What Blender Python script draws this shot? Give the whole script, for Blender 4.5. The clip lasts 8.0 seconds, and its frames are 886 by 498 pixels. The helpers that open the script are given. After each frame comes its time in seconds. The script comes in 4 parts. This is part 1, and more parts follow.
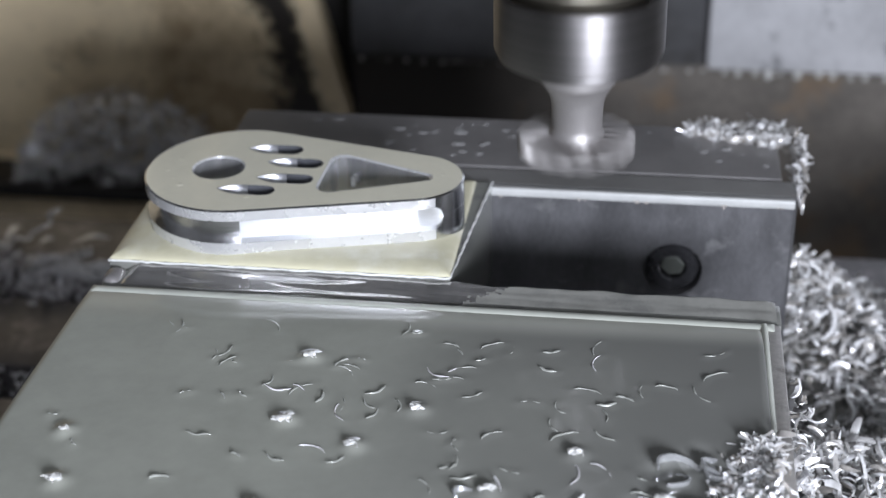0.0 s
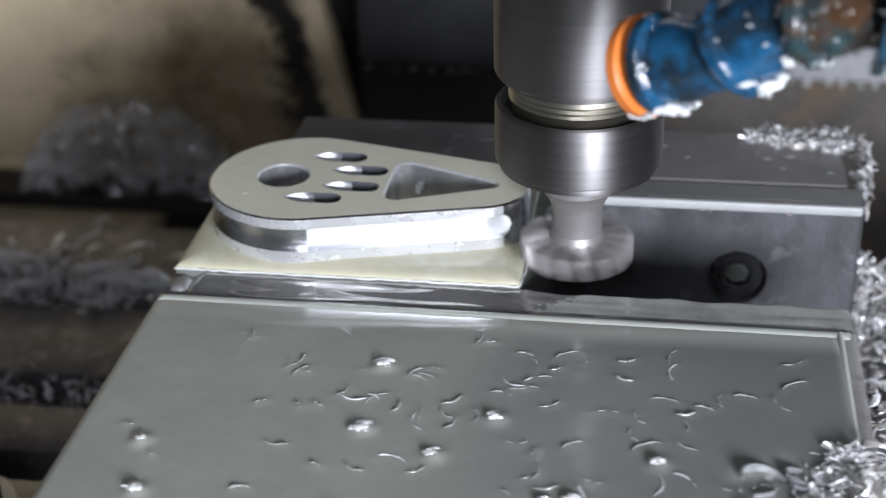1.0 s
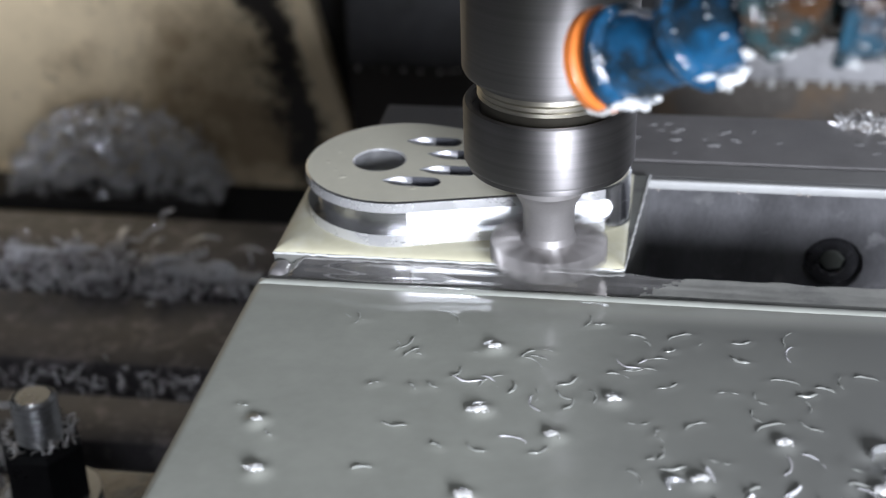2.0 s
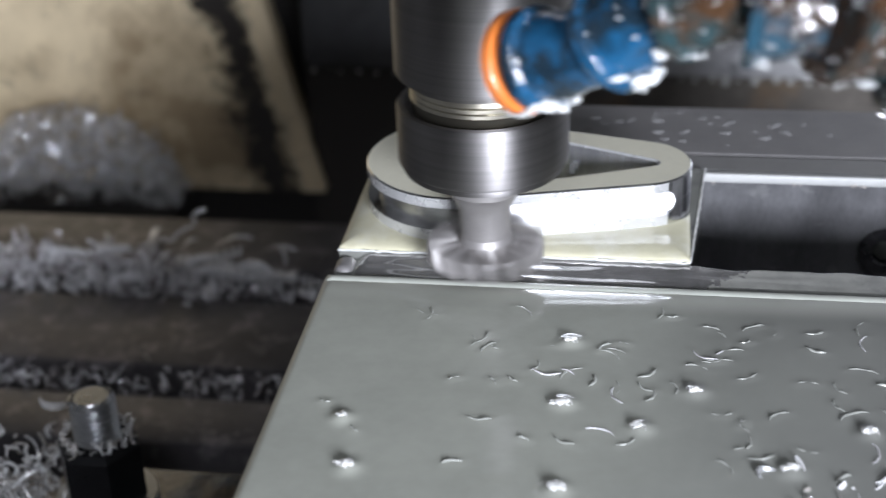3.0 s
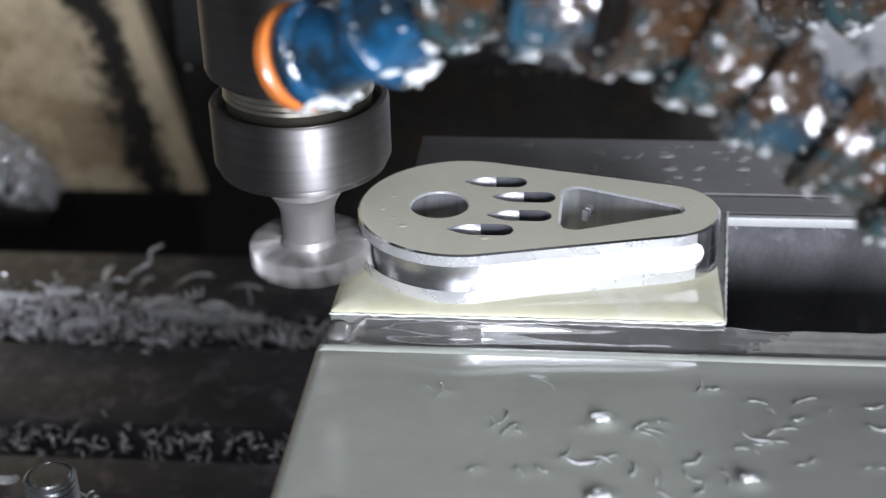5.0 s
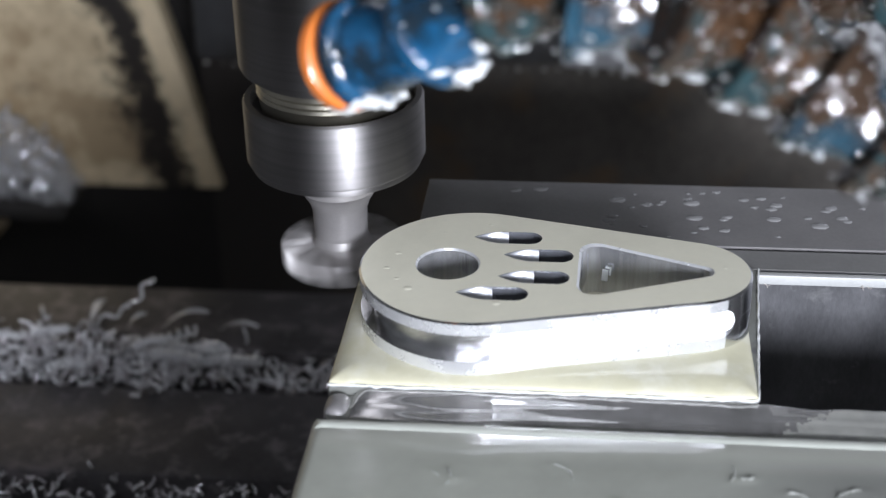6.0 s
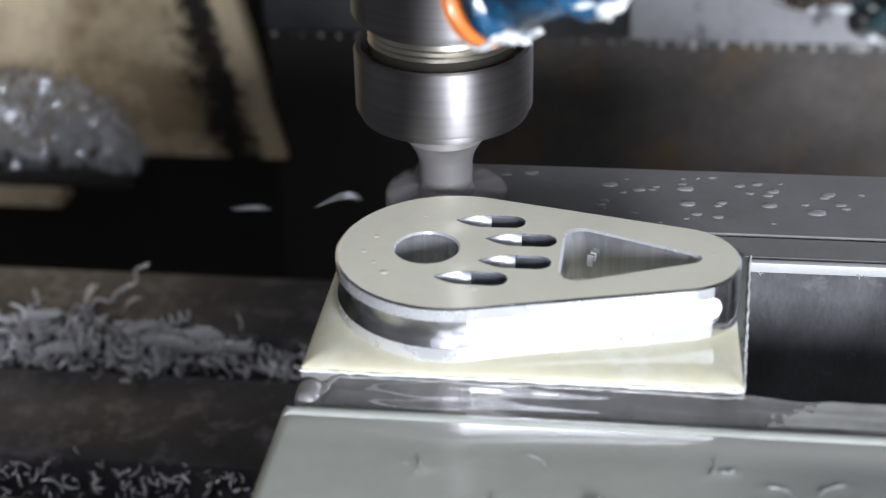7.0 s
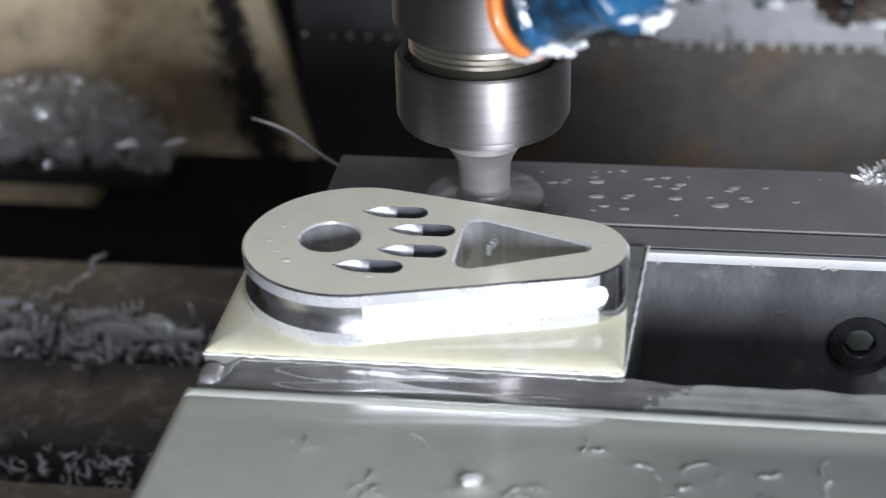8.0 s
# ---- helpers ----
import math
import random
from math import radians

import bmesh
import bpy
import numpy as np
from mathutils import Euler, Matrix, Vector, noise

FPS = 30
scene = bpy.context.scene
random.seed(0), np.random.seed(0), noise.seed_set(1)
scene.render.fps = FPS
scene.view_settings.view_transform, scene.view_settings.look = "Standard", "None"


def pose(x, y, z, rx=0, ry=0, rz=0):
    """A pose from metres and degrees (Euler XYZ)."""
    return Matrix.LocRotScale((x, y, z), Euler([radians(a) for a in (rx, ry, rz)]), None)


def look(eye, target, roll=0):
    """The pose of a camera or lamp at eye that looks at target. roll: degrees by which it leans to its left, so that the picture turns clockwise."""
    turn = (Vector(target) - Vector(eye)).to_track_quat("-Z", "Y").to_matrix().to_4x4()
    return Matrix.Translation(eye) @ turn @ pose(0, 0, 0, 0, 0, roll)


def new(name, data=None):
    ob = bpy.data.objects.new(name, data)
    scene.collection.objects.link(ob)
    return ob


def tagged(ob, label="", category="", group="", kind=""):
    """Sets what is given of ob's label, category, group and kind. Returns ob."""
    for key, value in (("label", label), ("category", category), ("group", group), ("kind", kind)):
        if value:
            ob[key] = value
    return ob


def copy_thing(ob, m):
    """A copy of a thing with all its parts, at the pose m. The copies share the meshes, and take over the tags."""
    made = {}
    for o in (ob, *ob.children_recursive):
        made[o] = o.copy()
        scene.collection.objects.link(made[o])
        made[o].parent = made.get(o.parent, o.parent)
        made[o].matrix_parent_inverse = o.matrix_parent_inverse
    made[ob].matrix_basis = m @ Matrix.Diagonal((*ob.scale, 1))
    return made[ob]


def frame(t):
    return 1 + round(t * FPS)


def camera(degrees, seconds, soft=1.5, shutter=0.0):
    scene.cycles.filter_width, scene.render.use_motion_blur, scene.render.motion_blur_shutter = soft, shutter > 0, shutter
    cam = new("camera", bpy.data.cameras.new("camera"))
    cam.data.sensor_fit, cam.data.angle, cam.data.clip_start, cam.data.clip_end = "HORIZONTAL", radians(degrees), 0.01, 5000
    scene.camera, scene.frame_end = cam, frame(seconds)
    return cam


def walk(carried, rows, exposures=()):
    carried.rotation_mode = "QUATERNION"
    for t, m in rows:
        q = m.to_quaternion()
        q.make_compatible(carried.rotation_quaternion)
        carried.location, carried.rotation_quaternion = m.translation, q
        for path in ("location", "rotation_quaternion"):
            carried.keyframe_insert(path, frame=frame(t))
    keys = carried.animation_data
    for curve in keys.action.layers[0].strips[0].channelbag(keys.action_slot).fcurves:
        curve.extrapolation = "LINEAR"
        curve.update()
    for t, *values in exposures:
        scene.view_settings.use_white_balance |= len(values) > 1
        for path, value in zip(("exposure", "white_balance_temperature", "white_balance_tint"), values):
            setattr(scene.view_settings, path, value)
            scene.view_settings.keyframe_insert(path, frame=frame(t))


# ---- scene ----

# Lengths below are in millimetres; MM turns them into metres. Origin: the tool axis, at the height of the clamped stock's top.
MM = 0.001
PATH = [
    (0.0, (15.5, -295.9, 165.2), (-24.2, -36.1, 20.6), -1.19),
    (0.5, (14.9, -295.2, 165.6), (-26.4, -35.0, 22.1), -1.37),
    (1.0, (17.9, -292.5, 164.8), (-24.7, -32.5, 21.4), -1.56),
    (1.5, (20.3, -290.4, 161.5), (-22.8, -30.3, 18.3), -1.61),
    (1.7, (23.4, -287.9, 159.7), (-21.2, -27.5, 17.7), -1.71),
    (2.8, (29.5, -283.3, 158.9), (-13.8, -22.7, 16.7), -2.13),
    (3.0, (34.8, -283.9, 159.6), (-5.8, -22.9, 17.3), -2.03),
    (3.5, (56.1, -272.5, 157.5), (20.3, -11.1, 14.7), -2.02),
    (4.0, (62.6, -269.7, 155.0), (31.4, -7.9, 11.9), -1.83),
    (4.5, (67.6, -272.0, 157.0), (39.4, -9.7, 14.3), -1.59),
    (4.7, (62.5, -272.1, 155.7), (34.7, -9.7, 12.8), -1.63),
    (5.8, (52.3, -268.6, 154.2), (24.4, -7.1, 9.8), -1.21),
    (6.0, (50.3, -269.4, 154.5), (21.9, -7.8, 10.4), -1.26),
    (6.5, (41.7, -270.8, 151.3), (10.4, -10.1, 6.2), -1.29),
    (7.0, (35.2, -277.8, 148.8), (1.3, -17.7, 3.3), -1.35),
    (7.5, (29.9, -281.2, 151.5), (-5.8, -21.7, 5.3), -1.50),
    (8.0, (31.6, -282.4, 153.4), (-5.9, -23.3, 7.0), -1.62),
]
TABLE = [
    (0.0, -104.6, -20.8),
    (0.2, -104.6, -20.8),
    (0.5, -104.6, -20.8),
    (1.0, -89.9, -17.5),
    (1.5, -76.0, -14.6),
    (1.7, -70.3, -11.4),
    (2.8, -39.6, -2.2),
    (3.0, -33.9, -1.7),
    (3.5, -19.7, -0.1),
    (4.0, -6.0, -3.9),
    (4.5, 3.9, -12.1),
    (4.7, 4.4, -17.3),
    (5.2, 8.0, -30.0),
    (5.8, 7.0, -45.6),
    (6.0, 4.1, -50.6),
    (6.5, -6.0, -59.7),
    (7.0, -19.4, -66.9),
    (7.5, -33.3, -67.2),
    (8.0, -47.0, -63.2),
]

HEAD = [(0.0, 23.2), (0.1, 16.0), (0.2, 8.7), (0.3, 2.9), (0.4, 1.5), (0.5, 1.5), (1.0, 0.8), (1.5, 0.2), (8.0, 0.0)]

cam = camera(33.0, 8.0, soft=1.1, shutter=0.5)
cam.data.dof.use_dof, cam.data.dof.focus_distance, cam.data.dof.aperture_fstop = True, 0.305, 15.5
walk(cam, [(t, look([v * MM for v in e], [v * MM for v in g], r)) for t, e, g, r in PATH],
     exposures=[(0.0, -0.02), (0.5, -0.1), (1.5, -0.03), (2.5, 0.15), (3.0, 0.18), (3.5, 0.02), (4.5, -0.12), (6.0, 0.02), (8.0, 0.0)])

# ---- light ----
world = bpy.data.worlds.new("world")
scene.world = world
world.use_nodes = True
world.node_tree.nodes["Background"].inputs[0].default_value = (0.92, 0.93, 1.0, 1)
world.node_tree.nodes["Background"].inputs[1].default_value = 0.042


def area_lamp(name, eye, target, w, h, power, colour):
    data = bpy.data.lights.new(name, "AREA")
    data.shape, data.size, data.size_y, data.energy, data.color = "RECTANGLE", w * MM, h * MM, power, colour
    ob = new(name, data)
    ob.matrix_world = look([v * MM for v in eye], [v * MM for v in target])
    return ob


area_lamp("work_light", (250, -575, 150), (10, 10, 0), 190, 130, 7.6, (0.918, 0.963, 1.105))
area_lamp("work_light_front", (5, -565, 470), (0, 10, 0), 60, 260, 1.0, (0.918, 0.963, 1.105))

# ---- materials ----


def mat(name, base, rough=0.5, metal=0.0, tone=0.25, scale=60.0, fine=900.0, bump=0.15, depth=0.0005, stain=None, stain_at=0.55, stain_scale=40.0,
        rough_var=0.12, aniso=0.0, turn=0.0, coat=0.0, stretch=(1, 1, 1), sub=0.0, island=None):
    m = bpy.data.materials.new(name)
    m.use_nodes = True
    nt = m.node_tree
    b = nt.nodes["Principled BSDF"]
    L = nt.links.new

    def node(kind, **kw):
        n = nt.nodes.new(kind)
        for k, v in kw.items():
            n.inputs[k].default_value = v
        return n

    tc = node("ShaderNodeTexCoord")
    mp = node("ShaderNodeMapping", Scale=stretch)
    L(tc.outputs["Object"], mp.inputs["Vector"])
    n1 = node("ShaderNodeTexNoise", Scale=scale, Detail=6.0, Roughness=0.6)
    n2 = node("ShaderNodeTexNoise", Scale=fine, Detail=3.0, Roughness=0.6)
    for n in (n1, n2):
        L(mp.outputs[0], n.inputs["Vector"])
    add = nt.nodes.new("ShaderNodeMath")
    add.operation = "MULTIPLY_ADD"
    L(n2.outputs["Fac"], add.inputs[0])
    add.inputs[1].default_value = 0.35
    L(n1.outputs["Fac"], add.inputs[2])
    ramp = nt.nodes.new("ShaderNodeValToRGB")
    ramp.color_ramp.elements[0].position, ramp.color_ramp.elements[1].position = 0.4, 0.95
    ramp.color_ramp.elements[0].color = (*[c * (1 - tone) for c in base], 1)
    ramp.color_ramp.elements[1].color = (*[min(1, c * (1 + tone)) for c in base], 1)
    L(add.outputs[0], ramp.inputs[0])
    colour = ramp.outputs[0]
    if stain:
        n3 = node("ShaderNodeTexNoise", Scale=stain_scale, Detail=8.0, Roughness=0.65)
        L(tc.outputs["Object"], n3.inputs["Vector"])
        r3 = nt.nodes.new("ShaderNodeValToRGB")
        r3.color_ramp.elements[0].position, r3.color_ramp.elements[1].position = stain_at - 0.06, stain_at + 0.06
        L(n3.outputs["Fac"], r3.inputs[0])
        mix = nt.nodes.new("ShaderNodeMix")
        mix.data_type = "RGBA"
        L(r3.outputs[0], mix.inputs[0])
        L(colour, mix.inputs[6])
        mix.inputs[7].default_value = (*stain, 1)
        colour = mix.outputs[2]
    if island:
        geo = nt.nodes.new("ShaderNodeNewGeometry")
        r4 = nt.nodes.new("ShaderNodeValToRGB")
        r4.color_ramp.elements[0].position, r4.color_ramp.elements[1].position = 0.05, 0.75
        r4.color_ramp.elements[0].color = (*island, 1)
        r4.color_ramp.elements[1].color = (1, 1, 1, 1)
        L(geo.outputs["Random Per Island"], r4.inputs[0])
        mul = nt.nodes.new("ShaderNodeMix")
        mul.data_type, mul.blend_type = "RGBA", "MULTIPLY"
        mul.inputs[0].default_value = 1.0
        L(colour, mul.inputs[6])
        L(r4.outputs[0], mul.inputs[7])
        colour = mul.outputs[2]
    L(colour, b.inputs["Base Color"])
    rr = nt.nodes.new("ShaderNodeMapRange")
    rr.inputs["To Min"].default_value, rr.inputs["To Max"].default_value = max(0.02, rough - rough_var), min(1, rough + rough_var)
    L(n1.outputs["Fac"], rr.inputs["Value"])
    L(rr.outputs[0], b.inputs["Roughness"])
    b.inputs["Metallic"].default_value = metal
    b.inputs["Coat Weight"].default_value = coat
    b.inputs["Coat Roughness"].default_value = 0.06
    if sub:
        b.inputs["Subsurface Weight"].default_value = sub
        b.inputs["Subsurface Scale"].default_value = 0.002
    if aniso:
        b.inputs["Anisotropic"].default_value = aniso
        b.inputs["Anisotropic Rotation"].default_value = turn
        tg = nt.nodes.new("ShaderNodeTangent")
        tg.direction_type, tg.axis = "RADIAL", "Z"
        L(tg.outputs[0], b.inputs["Tangent"])
    if bump:
        bp = node("ShaderNodeBump", Strength=bump, Distance=depth)
        L(n2.outputs["Fac"], bp.inputs["Height"])
        L(bp.outputs[0], b.inputs["Normal"])
        if bump >= 0.5:
            L(bp.outputs[0], b.inputs["Coat Normal"])
    return m


def painted_panel():
    """Beige paint with a ragged upright band of black grime and brown smears."""
    m = mat("beige_paint", (0.74, 0.61, 0.40), 0.5, 0.0, 0.2, 25, 500, 0.1, stain=(0.36, 0.27, 0.16), stain_at=0.57, stain_scale=13)
    nt = m.node_tree
    L = nt.links.new
    b = nt.nodes["Principled BSDF"]
    paint = b.inputs["Base Color"].links[0].from_socket
    tc = nt.nodes.new("ShaderNodeTexCoord")
    sep = nt.nodes.new("ShaderNodeSeparateXYZ")
    L(tc.outputs["Object"], sep.inputs[0])
    nz = nt.nodes.new("ShaderNodeTexNoise")
    nz.inputs["Scale"].default_value, nz.inputs["Detail"].default_value, nz.inputs["Roughness"].default_value = 70, 12, 0.80
    L(tc.outputs["Object"], nz.inputs["Vector"])
    # the band leans like the panel's edge
    rake = nt.nodes.new("ShaderNodeMath")
    rake.operation = "MULTIPLY_ADD"
    L(sep.outputs["Z"], rake.inputs[0])
    rake.inputs[1].default_value = 0.24
    L(sep.outputs["X"], rake.inputs[2])
    prev = None
    for centre, width, gain in ((-0.169, 0.024, 0.17), (-0.166, 0.012, 0.10)):
        d = nt.nodes.new("ShaderNodeMath")
        d.operation = "SUBTRACT"
        L(rake.outputs[0], d.inputs[0])
        d.inputs[1].default_value = centre
        a = nt.nodes.new("ShaderNodeMath")
        a.operation = "ABSOLUTE"
        L(d.outputs[0], a.inputs[0])
        r = nt.nodes.new("ShaderNodeMapRange")
        r.interpolation_type = "SMOOTHSTEP"
        r.inputs["From Min"].default_value, r.inputs["From Max"].default_value = width, 0.0
        r.inputs["To Min"].default_value, r.inputs["To Max"].default_value = 0.0, gain
        L(a.outputs[0], r.inputs["Value"])
        add = nt.nodes.new("ShaderNodeMath")
        L(r.outputs[0], add.inputs[0])
        L(prev if prev else nz.outputs["Fac"], add.inputs[1])
        prev = add.outputs[0]
    ramp = nt.nodes.new("ShaderNodeValToRGB")
    ramp.color_ramp.elements[0].position, ramp.color_ramp.elements[1].position = 0.56, 0.70
    L(prev, ramp.inputs[0])
    mix = nt.nodes.new("ShaderNodeMix")
    mix.data_type = "RGBA"
    L(ramp.outputs[0], mix.inputs[0])
    L(paint, mix.inputs[6])
    mix.inputs[7].default_value = (0.018, 0.014, 0.010, 1)
    L(mix.outputs[2], b.inputs["Base Color"])
    return m


def stained_shaded_wall():
    """Stained sheet whose colour is blackened towards the column to paint in shade."""
    m = mat("stained_wall", (0.150, 0.135, 0.116), 0.45, 0.2, 0.6, 16, 300, 0.2, stain=(0.22, 0.145, 0.08), stain_at=0.57, stain_scale=14)
    nt = m.node_tree
    L = nt.links.new
    b = nt.nodes["Principled BSDF"]
    sheet = b.inputs["Base Color"].links[0].from_socket
    tc = nt.nodes.new("ShaderNodeTexCoord")
    sep = nt.nodes.new("ShaderNodeSeparateXYZ")
    L(tc.outputs["Object"], sep.inputs[0])
    nz = nt.nodes.new("ShaderNodeTexNoise")
    nz.inputs["Scale"].default_value, nz.inputs["Detail"].default_value = 14, 6
    L(tc.outputs["Object"], nz.inputs["Vector"])
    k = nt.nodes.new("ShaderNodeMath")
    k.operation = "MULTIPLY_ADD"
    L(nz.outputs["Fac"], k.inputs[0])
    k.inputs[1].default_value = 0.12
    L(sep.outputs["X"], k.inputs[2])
    # painted shade: near black at low x, plain stained sheet at high x
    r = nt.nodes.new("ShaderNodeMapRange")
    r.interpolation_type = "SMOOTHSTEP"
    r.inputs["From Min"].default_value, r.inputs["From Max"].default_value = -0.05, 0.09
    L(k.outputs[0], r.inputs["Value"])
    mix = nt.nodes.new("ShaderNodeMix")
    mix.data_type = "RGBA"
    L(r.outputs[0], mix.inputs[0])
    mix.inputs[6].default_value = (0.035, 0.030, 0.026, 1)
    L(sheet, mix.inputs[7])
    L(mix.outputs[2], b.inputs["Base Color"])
    return m


def pool_coolant():
    """Milky coolant, thick and pale on one side, thin over grey steel towards the other."""
    m = mat("milky_coolant", (0.326, 0.334, 0.288), 0.09, 0.0, 0.14, 20, 260, 0.03, rough_var=0.03)
    nt = m.node_tree
    L = nt.links.new
    b = nt.nodes["Principled BSDF"]
    milk = b.inputs["Base Color"].links[0].from_socket
    tc = nt.nodes.new("ShaderNodeTexCoord")
    sep = nt.nodes.new("ShaderNodeSeparateXYZ")
    L(tc.outputs["Object"], sep.inputs[0])
    nz = nt.nodes.new("ShaderNodeTexNoise")
    nz.inputs["Scale"].default_value, nz.inputs["Detail"].default_value = 16, 5
    L(tc.outputs["Object"], nz.inputs["Vector"])
    k = nt.nodes.new("ShaderNodeMath")
    k.operation = "MULTIPLY_ADD"
    L(nz.outputs["Fac"], k.inputs[0])
    k.inputs[1].default_value = 0.06
    L(sep.outputs["X"], k.inputs[2])
    r = nt.nodes.new("ShaderNodeMapRange")
    r.interpolation_type = "SMOOTHSTEP"
    r.inputs["From Min"].default_value, r.inputs["From Max"].default_value = 0.06, 0.17
    L(k.outputs[0], r.inputs["Value"])
    mix = nt.nodes.new("ShaderNodeMix")
    mix.data_type = "RGBA"
    L(r.outputs[0], mix.inputs[0])
    L(milk, mix.inputs[6])
    mix.inputs[7].default_value = (0.17, 0.172, 0.158, 1)
    # pale tint along the rear edge paints in the bright workpiece's reflection
    e = nt.nodes.new("ShaderNodeMath")
    e.operation = "MULTIPLY_ADD"
    L(nz.outputs["Fac"], e.inputs[0])
    e.inputs[1].default_value = 0.004
    L(sep.outputs["Y"], e.inputs[2])
    f = nt.nodes.new("ShaderNodeMapRange")
    f.interpolation_type = "SMOOTHSTEP"
    f.inputs["From Min"].default_value, f.inputs["From Max"].default_value = -0.011, 0.0
    L(e.outputs[0], f.inputs["Value"])
    rear = nt.nodes.new("ShaderNodeMix")
    rear.data_type = "RGBA"
    L(f.outputs[0], rear.inputs[0])
    L(mix.outputs[2], rear.inputs[6])
    rear.inputs[7].default_value = (0.52, 0.525, 0.46, 1)
    L(rear.outputs[2], b.inputs["Base Color"])
    return m


